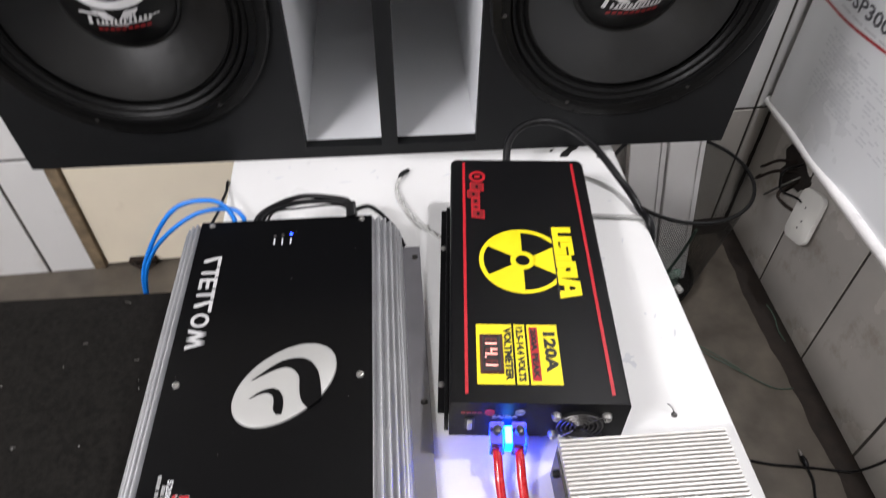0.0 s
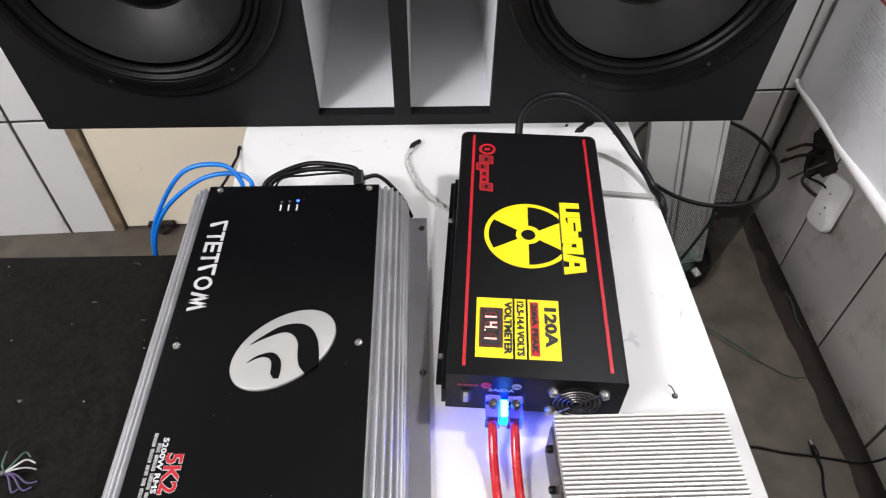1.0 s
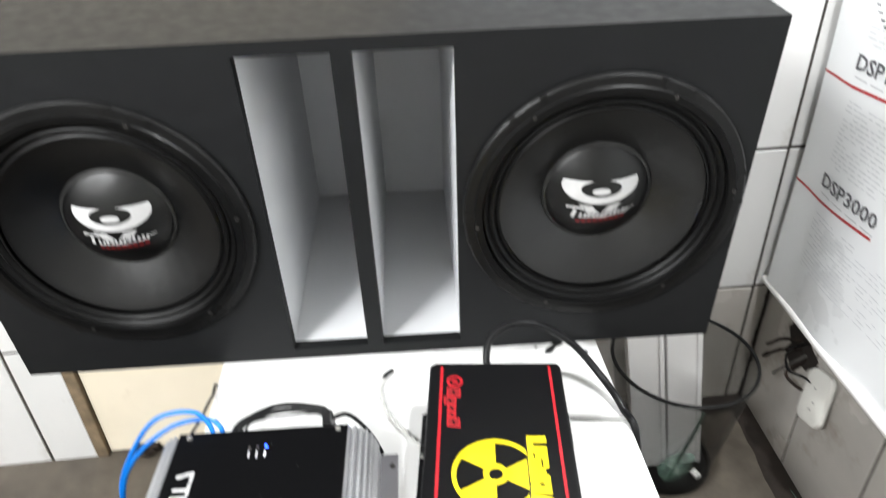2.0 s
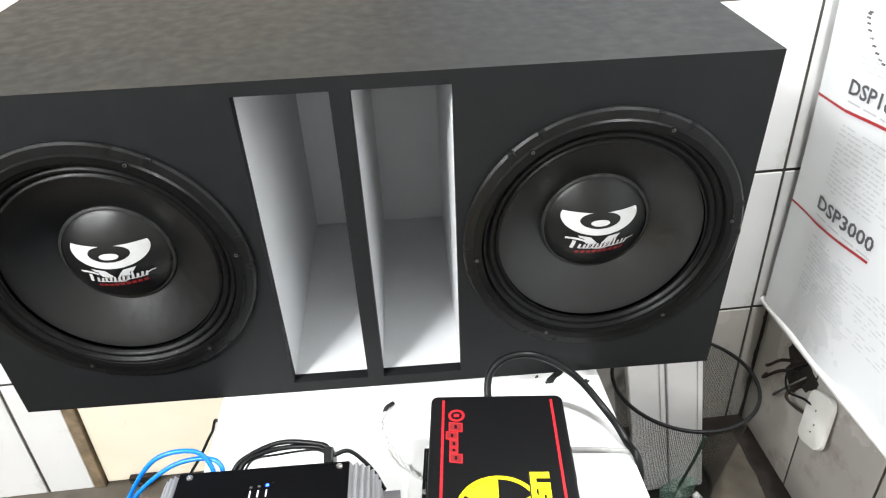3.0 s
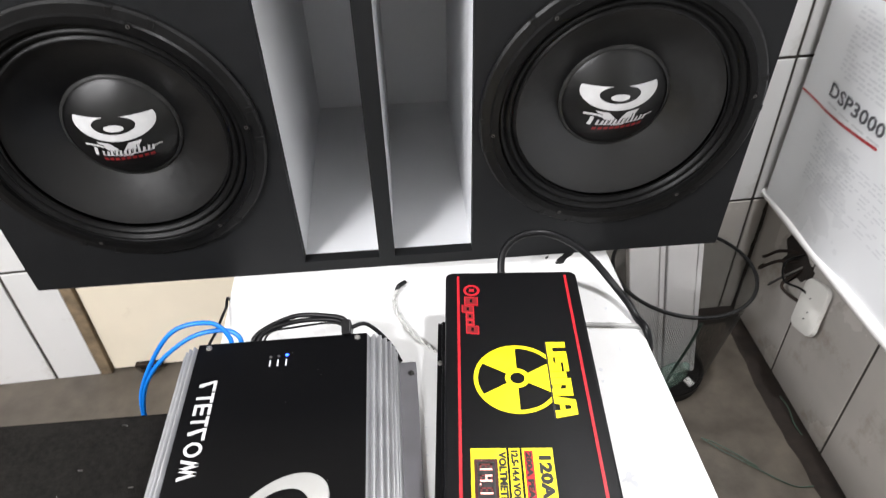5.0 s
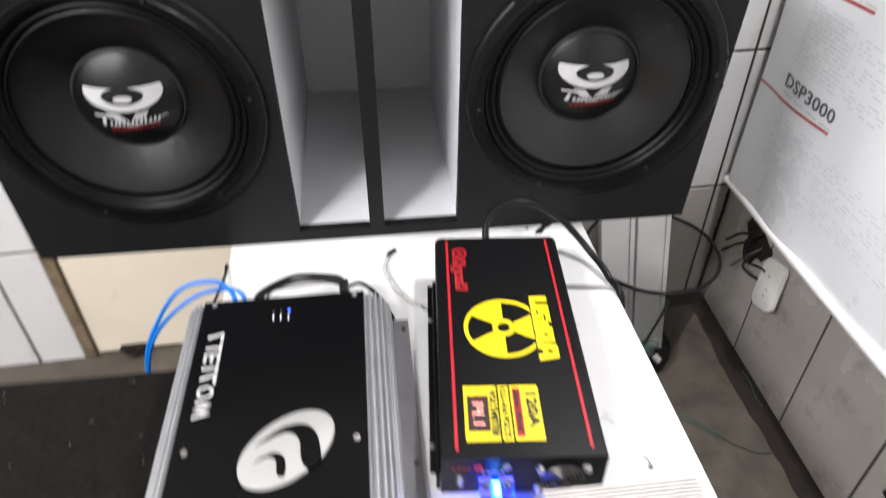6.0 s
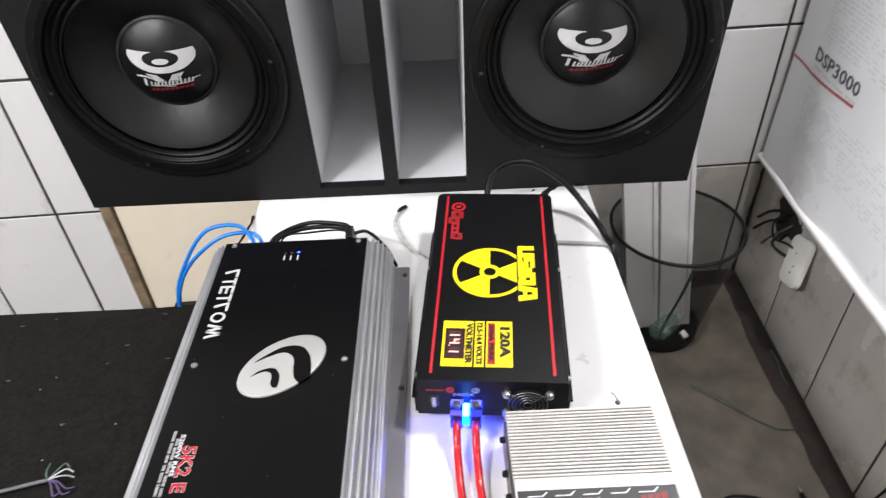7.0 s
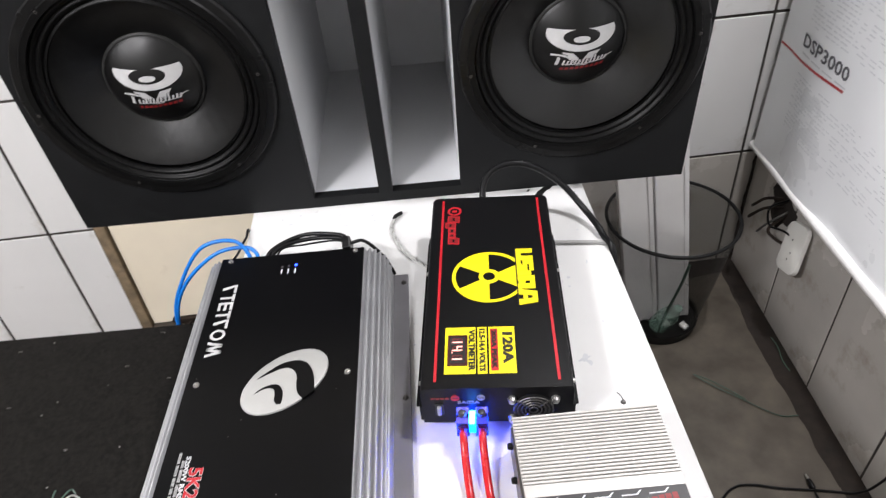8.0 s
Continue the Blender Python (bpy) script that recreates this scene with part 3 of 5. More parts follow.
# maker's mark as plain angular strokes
y = 0.176
for wide, bars in ((0.016, 0), (0.014, 1), (0.015, 2), (0.014, 1), (0.016, 0), (0.019, 3), (0.022, 4)):
    b = bmesh.new()
    x0, x1, st = -0.0915, -0.0715, 0.0036
    if bars == 0:
        pts = [(x1, y), (x1, y - wide), (x1 - st, y - wide), (x1 - st, y - st), (x0 + 0.004, y - wide * 0.55), (x0, y - wide * 0.55), (x0, y - wide * 0.3), (x1 - st, y)]
        prism(pts, AZ - 0.0004, AZ + 0.0007, b)
    elif bars == 1:
        block(x1 - st, x1, y - wide, y, AZ - 0.0004, AZ + 0.0007, bm=b)
        block(x0, x1 - st, y - wide / 2 - st / 2, y - wide / 2 + st / 2, AZ - 0.0004, AZ + 0.0007, bm=b)
    elif bars == 2:
        block(x0, x1, y - st, y, AZ - 0.0004, AZ + 0.0007, bm=b)
        for q in (x0, (x0 + x1 - st) / 2, x1 - st):
            block(q, q + st, y - wide, y - st, AZ - 0.0004, AZ + 0.0007, bm=b)
    elif bars == 3:
        outer, inner = arc((x0 + x1) / 2, y - wide / 2, 0.01, wide / 2, 0, 345, 23), arc((x0 + x1) / 2, y - wide / 2, 0.0064, wide / 2 - st, 0, 345, 23)
        va = [[b.verts.new((px, py, AZ + 0.0007)) for px, py in o] for o in (outer, inner)]
        for i in range(24):
            j = (i + 1) % 24
            b.faces.new((va[0][i], va[0][j], va[1][j], va[1][i]))
    else:
        for q in range(4):
            ya, yb = y - q * wide / 4, y - (q + 1) * wide / 4
            xa, xb = (x0, x1) if q % 2 == 0 else (x1, x0)
            prism([(xa, ya), (xa, ya - st * 1.1), (xb, yb - st * 1.1), (xb, yb)], AZ - 0.0004, AZ + 0.0007, b)
    bmesh.ops.recalc_face_normals(b, faces=b.faces[:])
    part("maker_mark", b, SILVER_INK, amp)
    y -= wide + 0.0022
DOWN = pose(0, 0, 0, 0, 0, -90)
back_me = lettering("5K2 E", 0.0162, 0.0002, 0.0566, 0.045)
back_me.transform(Matrix.Translation((-0.065, -0.145, AZ + 0.0001)) @ DOWN)
part_mesh("print_outline", back_me, SILVER_INK, amp)
words("model_print", "5K2 E", 0.0155, 0.056, RED_INK, amp, Matrix.Translation((-0.065, -0.145, AZ + 0.0002)) @ DOWN, "red print")
words("spec_print", "5200W RMS", 0.0052, 0.052, GREY_INK, amp, Matrix.Translation((-0.0765, -0.128, AZ + 0.0002)) @ DOWN)
dice = random.Random(21)
for x, y in ((-0.0815, -0.107), (-0.0868, -0.097)):
    while y > -0.2:
        long = dice.uniform(0.007, 0.019)
        part("print_bar", block(x - 0.0016, x + 0.0016, y - long, y, AZ - 0.0003, AZ + 0.0003), DULL_INK, amp)
        y -= long + 0.0022
for k, x in enumerate((0.007, -0.003, -0.0125)):
    b = lathe([(0, AZ + 0.0016), (0.0016, AZ + 0.001), (0.0022, AZ - 0.0002)], 12)
    bmesh.ops.transform(b, matrix=Matrix.Translation((x, 0.209 - 0.001 * k, 0)), verts=b.verts[:])
    part("status_led", b, SMALL_LED if k == 0 else DARK_STEEL, amp, "lit blue status lamp" if k == 0 else "")
    part("print_bar", block(x - 0.0009, x + 0.0009, 0.192, 0.202, AZ - 0.0003, AZ + 0.0005), GREY_INK, amp)
for x in (-0.075, -0.066, -0.057, -0.044):
    part("terminal", block(x - 0.003, x + 0.003, AL - 0.004, AL + 0.012, 0.038, 0.052, 0.001), DARK_STEEL, amp)

# ---- black power supply with yellow and red print ----
PZ = 0.82 - TABLE
psu = thing("power_supply", "black power supply with yellow trefoil print, red lines, blue glow", "power supply", pose(0.16, -0.3075, TABLE + 0.001, 0, 0, -5.0))
PW, PL, PF = 0.0885, 0.194, 0.184
hood = block(-PW, PW, -PF, PL, 0.015, PZ)
upright = [e for e in hood.edges if abs(e.verts[0].co.z - e.verts[1].co.z) > 0.02 and e.verts[0].co.y > 0.1]
bmesh.ops.bevel(hood, geom=upright, offset=0.01, segments=5, affect="EDGES", profile=0.5)
long_edges = [e for e in hood.edges if abs(e.verts[0].co.y - e.verts[1].co.y) > 0.1 and e.verts[0].co.z > 0.05 or min(v.co.y for v in e.verts) > 0.17 and min(v.co.z for v in e.verts) > PZ - 0.001]
bmesh.ops.bevel(hood, geom=long_edges, offset=0.004, segments=3, affect="EDGES", profile=0.5)
smooth(part("housing", hood, PSU_BLACK, psu), 40)
part("base_plate", block(-PW - 0.012, PW + 0.012, -PF + 0.03, PL - 0.03, 0.006, 0.0095, 0.001), PSU_BLACK, psu)
for fx in (-0.07, 0.07):
    for fy in (-0.13, 0.13):
        part("foot", lathe([(0, 0.0), (0.011, 0.0), (0.009, 0.015), (0, 0.015)], 16), RUBBER, psu).matrix_basis = Matrix.Translation((fx, fy, 0))
for sx in (-1, 1):
    tab = bmesh.new()
    a, c = sorted((sx * (PW + 0.0005), sx * (PW + 0.005)))
    block(a, c, 0.07, 0.125, 0.006, 0.052, 0.001, bm=tab)
    block(a, c, -PF + 0.01, 0.055, 0.006, 0.032, 0.001, bm=tab)
    part("side_bracket", tab, PSU_BLACK, psu)
    for y in (0.09, -0.12):
        b = lathe([(0, 0.0135), (0.0022, 0.013), (0.0036, 0.011), (0.0038, 0.009)], 10)
        bmesh.ops.transform(b, matrix=Matrix.Translation((sx * (PW + 0.0085), y, 0)), verts=b.verts[:])
        part("screw", b, STEEL, psu)
Z0, Z1 = PZ - 0.0004, PZ + 0.0005
for x in (-0.0715, 0.0725):
    part("red_line", block(x - 0.0017, x + 0.0017, -0.174, 0.184, Z0, Z1), RED_INK, psu)
tx, ty = -0.0045, 0.006
disc = bmesh.new()


def fan(a0, a1, r0, r1):
    prism(arc(tx, ty, r0, r0, a1, a0, 14) + arc(tx, ty, r1, r1, a0, a1, 14), Z0, Z1, disc)


for k in range(12):
    fan(k * 30, k * 30 + 30, 0.0455, 0.0505)
    fan(k * 30, k * 30 + 30, 0.0082, 0.0142)
for a in (0, 120, 240):
    fan(a - 30, a + 30, 0.0135, 0.046)
bmesh.ops.recalc_face_normals(disc, faces=disc.faces[:])
part("trefoil_print", disc, YELLOW_INK, psu, "yellow trefoil print")
# product mark: bold yellow blocks with thin dark gaps
y = 0.061
for k, wide in enumerate((0.024, 0.021, 0.009, 0.025, 0.03)):
    b = bmesh.new()
    x0, x1 = (0.0335, 0.0565) if k < 4 else (0.0335, 0.058)
    za, zb = Z0 + 0.0004, Z1 + 0.0005
    if k == 0:
        for q0, q1, w0, w1 in ((x0, x0 + 0.007, 0, 1), (x0 + 0.007, x1, 0, 0.36), (x0 + 0.007, x1, 0.64, 1)):
            block(q0, q1, y - wide * w1, y - wide * w0, za, zb, bm=b)
    elif k == 1:
        for q0, q1, w0, w1 in ((x0, x0 + 0.006, 0, 1), (x0 + 0.0085, x0 + 0.0145, 0, 1), (x1 - 0.006, x1, 0, 1), (x0 + 0.006, x0 + 0.0085, 0.65, 1), (x0 + 0.0145, x1 - 0.006, 0, 0.35)):
            block(q0, q1, y - wide * w1, y - wide * w0, za, zb, bm=b)
    elif k == 2:
        block(x0, x1 - 0.004, y - wide, y, za, zb, bm=b)
    elif k == 3:
        for q0, q1, w0, w1 in ((x1 - 0.007, x1, 0, 1), (x0, x1 - 0.007, 0, 0.38), (x0, x1 - 0.007, 0.62, 1)):
            block(q0, q1, y - wide * w1, y - wide * w0, za, zb, bm=b)
    else:
        for q in (0.0, 1.0):
            f = [q + (1 - 2 * q) * w for w in (0.0, 0.34, 0.44, 0.17)]
            prism([(x0, y - wide * f[0]), (x0, y - wide * f[1]), (x1, y - wide * f[2]), (x1, y - wide * f[3])], za, zb, b)
        block(x1 - 0.0065, x1, y - wide * 0.6, y - wide * 0.4, za, zb + 0.0001, bm=b)
        block(x0 + 0.006, x0 + 0.0115, y - wide * 0.66, y - wide * 0.34, za, zb + 0.0001, bm=b)
        bmesh.ops.recalc_face_normals(b, faces=b.faces[:])
    part("product_mark", b, YELLOW_INK, psu)
    y -= wide + 0.0008
part("mark_shadow", block(0.0318, 0.0345, -0.052, 0.0625, Z0, Z1 + 0.0002), BLACK_INK, psu)
# maker's mark in red: a ring and plain outlined shapes
b = bmesh.new()
for k in range(12):
    prism(arc(-0.054, 0.156, 0.0074, 0.0074, k * 30 + 30, k * 30, 3) + arc(-0.054, 0.156, 0.0108, 0.0108, k * 30, k * 30 + 30, 3), Z0, Z1, b)
part("mark_bar", block(-0.0575, -0.0505, 0.1535, 0.1585, Z0, Z1), RED_INK, psu)
bmesh.ops.remove_doubles(b, verts=b.verts[:], dist=0.00002)
bmesh.ops.recalc_face_normals(b, faces=b.faces[:])
part("maker_mark", b, RED_INK, psu)
y = 0.1445
for wide, lo, hi in ((0.0155, -0.064, -0.046), (0.0135, -0.0675, -0.0515), (0.0125, -0.0625, -0.0515), (0.009, -0.0625, -0.0515), (0.0145, -0.0625, -0.046)):
    lean, edge = (hi - lo) * 0.12, 0.0016
    outer = [(lo, y), (lo, y - wide), (hi, y - wide - lean), (hi, y - lean)]
    inner = [(lo + edge, y - edge), (lo + edge, y - wide + edge), (hi - edge, y - wide - lean + edge), (hi - edge, y - edge - lean)]
    mark = part("maker_mark", prism(outer, Z0, Z1), RED_INK, psu)
    part("mark_fill", prism(inner, Z0, Z1 + 0.0002), DARK_RED_INK, mark)
    mid = (lo + hi) / 2
    part("mark_gap", prism([(mid - 0.0016, y - wide * 0.35), (mid - 0.0016, y - wide * 0.75), (mid + 0.0016, y - wide * 0.8), (mid + 0.0016, y - wide * 0.4)], Z0, Z1 + 0.0004), PSU_BLACK, mark)
    y -= wide + 0.0004
for name, x0, x1 in (("voltmeter_label", -0.061, -0.0235), ("voltage_label", -0.0212, -0.0098), ("current_label", -0.0075, 0.0245)):
    part(name, block(x0, x1, -0.163, -0.0885, Z0, Z1), YELLOW_INK, psu, "yellow printed label")
part("display_window", block(-0.0575, -0.0335, -0.151, -0.102, Z0, Z1 + 0.001, 0.0004), WINDOW_DARK, psu)
part("display_glass", block(-0.0545, -0.0365, -0.1475, -0.1055, Z0, Z1 + 0.0013), BLACK_INK, psu)
T1 = Matrix.Translation
LIFT = Z1 + 0.0002


def seven(digit_x, y, segs, material, z):
    """One seven-segment numeral, its top towards +x, read towards -y."""
    b = bmesh.new()
    h, w, st = 0.0125, 0.0075, 0.0017
    table_of = {"a": (h - st, h, 0, w), "g": (h / 2 - st / 2, h / 2 + st / 2, 0, w), "d": (0, st, 0, w), "f": (h / 2, h, 0, st), "e": (0, h / 2, 0, st), "b": (h / 2, h, w - st, w), "c": (0, h / 2, w - st, w)}
    for s_ in segs:
        u0, u1, v0, v1 = table_of[s_]
        block(digit_x + u0, digit_x + u1, y - v1, y - v0, z - 0.0004, z + 0.0003, bm=b)
    return part("display_digit", b, material, psu)


DIM = mat("unlit_red_segment", (0.16, 0.03, 0.03), 0.4)
for yy, on, off in ((-0.108, "bc", "adefg"), (-0.121, "fgbc", "ade"), (-0.135, "bc", "adefg")):
    seven(-0.052, yy, off, DIM, Z1 + 0.0015)
    seven(-0.052, yy, on, RED_LED, Z1 + 0.0017)
part("display_digit", block(-0.0525, -0.051, -0.1323, -0.1305, Z1 + 0.001, Z1 + 0.002), RED_LED, psu)
words("voltmeter_print", "VOLTMETER", 0.008, 0.066, BLACK_INK, psu, T1((-0.0282, -0.1258, LIFT)) @ DOWN, fat=0.045)
words("voltage_print", "12.5-14.4 VOLTS", 0.0075, 0.068, BLACK_INK, psu, T1((-0.0155, -0.1258, LIFT)) @ DOWN, fat=0.045)
words("current_print", "120A", 0.013, 0.05, BLACK_INK, psu, T1((0.0155, -0.1235, LIFT)) @ DOWN, fat=0.045)
part("peak_bar", block(-0.0055, 0.0035, -0.159, -0.092, Z0, Z1 + 0.0003), RED_INK, psu)
words("peak_print", "200A PEAK", 0.0062, 0.062, BLACK_INK, psu, T1((-0.001, -0.1255, LIFT + 0.0004)) @ DOWN, fat=0.045)
# front face of the power supply
FRONT = Matrix.Translation((0, -PF, 0)) @ Matrix(((1, 0, 0, 0), (0, 0, -1, 0), (0, 1, 0, 0), (0, 0, 0, 1)))


def on_front(name, bm, material, label=""):
    bmesh.ops.transform(bm, matrix=FRONT, verts=bm.verts[:])
    return part(name, bm, material, psu, label)


on_front("switch", block(-0.0705, -0.0655, 0.034, 0.048, 0, 0.005, 0.001), CORD_GREY)
on_front("switch_frame", block(-0.073, -0.063, 0.031, 0.051, -0.0005, 0.0015, 0.0005), BLACK_INK)
for q in range(4):
    on_front("print_bar", block(-0.077 + q * 0.0055, -0.0725 + q * 0.0055, 0.0585, 0.0615, -0.0003, 0.0004), DARK_RED_INK)
for x, mtl in ((-0.0485, RED_INK), (-0.0185, SILVER_INK)):
    on_front("polarity_mark", prism(arc(x, 0.061, 0.005, 0.005, 0, 345, 23), -0.0003, 0.0005), DULL_INK if x > -0.02 else mtl)
    on_front("polarity_sign", block(x - 0.0033, x + 0.0033, 0.0604, 0.0616, 0, 0.0008), BLACK_INK)
me = lettering("SAIDA", 0.005, 0.0003, 0.026)
me.transform(FRONT @ Matrix.Translation((-0.033, 0.053, 0.0003)))
part_mesh("output_print", me, DULL_INK, psu)
grille = bmesh.new()
gx, gz = 0.0425, 0.041
for r in (0.005, 0.0095, 0.014, 0.0185, 0.023):
    sweep([(gx + r * math.cos(a), gz + r * math.sin(a), 0.004) for a in [2 * math.pi * k / 16 for k in range(17)]], 0.0009, 5, 2, bm=grille)
for a in (45, 135, 225, 315):
    c, s_ = math.cos(radians(a)), math.sin(radians(a))
    sweep([(gx + 0.008 * c, gz + 0.008 * s_, 0.0045), (gx + 0.023 * c, gz + 0.023 * s_, 0.0045), (gx + 0.035 * c, gz + 0.024 * s_, 0.002)], 0.0011, 5, 3, bm=grille)
bmesh.ops.recalc_face_normals(grille, faces=grille.faces[:])
on_front("fan_grille", grille, DARK_STEEL, "dull wire fan grille")
on_front("fan_opening", prism(arc(gx, gz, 0.0238, 0.0238, 0, 350, 35), -0.001, 0.0006), BLACK_INK)
hub = lathe([(0, 0.002), (0.012, 0.002), (0.0125, 0.0)], 20)
bmesh.ops.transform(hub, matrix=Matrix.Translation((gx, gz, 0.0005)), verts=hub.verts[:])
on_front("fan_hub", hub, FRAME_BLACK)
for x, z in ((0.0175, 0.058), (0.0675, 0.058), (0.0175, 0.023)):
    b = lathe([(0, 0.007), (0.004, 0.006), (0.0052, 0.002), (0.0052, 0)], 12)
    bmesh.ops.transform(b, matrix=Matrix.Translation((x, z, 0)), verts=b.verts[:])
    on_front("bolt", b, STEEL)
# lit output terminal
for x in (-0.0405, -0.0185):
    on_front("terminal_block", block(x - 0.0075, x + 0.0075, 0.022, 0.046, 0.0008, 0.026, 0.0015), CLEAR_PLASTIC, "clear plastic terminal")
    b = lathe([(0, 0.004), (0.0025, 0.0035), (0.004, 0.006), (0.0048, 0.004), (0.0048, 0)], 12)
    bmesh.ops.transform(b, matrix=Matrix.Translation((x, -PF - 0.013, 0.0465)), verts=b.verts[:])
    part("terminal_screw", b, DARK_STEEL, psu)
on_front("terminal_lamp", block(-0.0345, -0.0245, 0.024, 0.042, 0.003, 0.023, 0.002), BLUE_LED, "glowing blue lamp")
on_front("terminal_lamp_core", block(-0.0328, -0.0262, 0.042, 0.0452, 0.006, 0.0236, 0.001), CYAN_LED)

# ---- small ribbed power supply ----
sm = thing("ribbed_power_supply", "small power supply with pale ribbed aluminium top and dark label", "power supply", pose(0.2395, -0.625, TABLE + 0.001, 0, 0, 0.3))
SW, SL, SH = 0.0815, 0.105, 0.0615
case = block(-SW, SW, -SL, SL, 0.0, SH - 0.009, 0.0015)
part("case", case, FLANGE, sm)
for k in range(20):
    y = SL - 0.0024 - k * 0.0043
    part("rib", block(-SW - 0.0004, SW + 0.0004, y - 0.00145, y + 0.00145, SH - 0.01, SH + 0.0006, 0.0005, 1), RIB, sm)
part("flat_panel", block(-SW, SW, -0.104, 0.0185, SH - 0.01, SH + 0.0006, 0.0005), RIB, sm)
part("label_plate", block(-SW + 0.002, SW - 0.001, -0.1, 0.004, SH, SH + 0.0011), mat("dark_grey_label", (0.022, 0.022, 0.023), 0.45, vary=0.35, scale=70), sm, "dark printed label")
UPSIDE = pose(0, 0, 0, 0, 0, 180)
words("model_print", "TEF50A", 0.012, 0.06, SILVER_INK, sm, T1((-0.024, -0.013, SH + 0.0012)) @ UPSIDE)
for q in range(5):
    x = -0.07 + q * 0.028
    part("print_bar", prism([(x, -0.0035), (x + 0.016, -0.0035), (x + 0.021, 0.0015), (x + 0.019, 0.0015), (x + 0.015, -0.0023), (x, -0.0023)], SH + 0.001, SH + 0.0016), GREY_INK, sm)
for q in range(4):
    x = 0.043 + q * 0.007
    part("maker_mark", block(x, x + 0.0055, -0.017 + 0.001 * q, -0.007 + 0.001 * q, SH + 0.001, SH + 0.0016), DARK_RED_INK, sm)
part("side_plate", block(-SW - 0.003, -SW - 0.0002, -SL + 0.004, SL - 0.008, 0.004, SH - 0.008, 0.0006), DARK_STEEL, sm)
for y, z in ((0.078, 0.045), (0.045, 0.03), (0.008, 0.045), (-0.03, 0.03)):
    b = lathe([(0, 0.006), (0.003, 0.006), (0.004, 0.004), (0.004, 0)], 10)
    bmesh.ops.transform(b, matrix=Matrix.Translation((-SW - 0.003, y, z)) @ pose(0, 0, 0, 0, -90, 0), verts=b.verts[:])
    part("bolt", b, FRAME_BLACK, sm)


# ---- banner on the right wall ----
SIDE = Matrix(((0, 0, -1, 0), (-1, 0, 0, 0), (0, 1, 0, 0), (0, 0, 0, 1)))      # print that faces -x and reads towards -y
BX, BY0, BY1, BZ0, BZ1 = 0.953, 0.558, -0.95, 0.434, 1.95


def banner_x(y, z):
    return BX + 0.004 * math.sin(9 * y + 3 * z) + 0.0025 * math.sin(23 * y - 7 * z + 1) - 0.012 * (z - 0.4) * max(0.0, y - 0.2)


b = bmesh.new()
ny, nz = 60, 60
grid = [[b.verts.new((banner_x(BY0 + (BY1 - BY0) * i / ny, BZ0 + (BZ1 - BZ0) * k / nz), BY0 + (BY1 - BY0) * i / ny, BZ0 + (BZ1 - BZ0) * k / nz)) for k in range(nz + 1)] for i in range(ny + 1)]
for i in range(ny):
    for k in range(nz):
        b.faces.new((grid[i][k], grid[i + 1][k], grid[i + 1][k + 1], grid[i][k + 1]))
bmesh.ops.recalc_face_normals(b, faces=b.faces[:])
made = bmesh.ops.extrude_face_region(b, geom=b.faces[:])
bmesh.ops.translate(b, vec=(0.0012, 0, 0), verts=[v for v in made["geom"] if isinstance(v, bmesh.types.BMVert)])
banner = thing("banner", "white vinyl banner with red lines and grey print on rods", "banner")
smooth(part("sheet", b, BANNER, banner), 60)
for z, name in ((BZ0 - 0.006, "lower_rod"), (BZ1 + 0.006, "upper_rod")):
    rise = 0.02 if z < 1 else 0.0
    smooth(part(name, sweep([(BX + 0.008, BY0 + 0.02, z - 0.006), (BX, 0.2, z + 0.002), (BX - 0.002, -0.3, z + rise * 0.7), (BX, BY1 - 0.02, z + rise)], 0.012, 14, 6), PVC, banner, "white plastic rod"), 50)


def on_banner(name, y0, y1, z0, z1, material, rise=0.0, lift=0.0008):
    """A printed strip that follows the sheet."""
    c = bmesh.new()
    n = max(2, int(abs(y1 - y0) / 0.03) + 1)
    rows = []
    for k in range(n + 1):
        y = y0 + (y1 - y0) * k / n
        up = rise * k / n
        rows.append([c.verts.new((banner_x(y, z + up) - lift, y, z + up)) for z in (z0, z1)])
    for a, d in zip(rows, rows[1:]):
        c.faces.new((a[0], d[0], d[1], a[1]))
    bmesh.ops.recalc_face_normals(c, faces=c.faces[:])
    return part(name, c, material, banner)


def banner_words(text, y, z, height, width, material, m_rise=0.0):
    me = lettering(text, height, 0.0003, width)
    me.transform(Matrix.Translation((0, y, z)) @ SIDE)
    for v in me.vertices:
        v.co.x = banner_x(v.co.y, v.co.z) - 0.0016 + v.co.x * 0.2
    return part_mesh("model_print", me, material, banner)


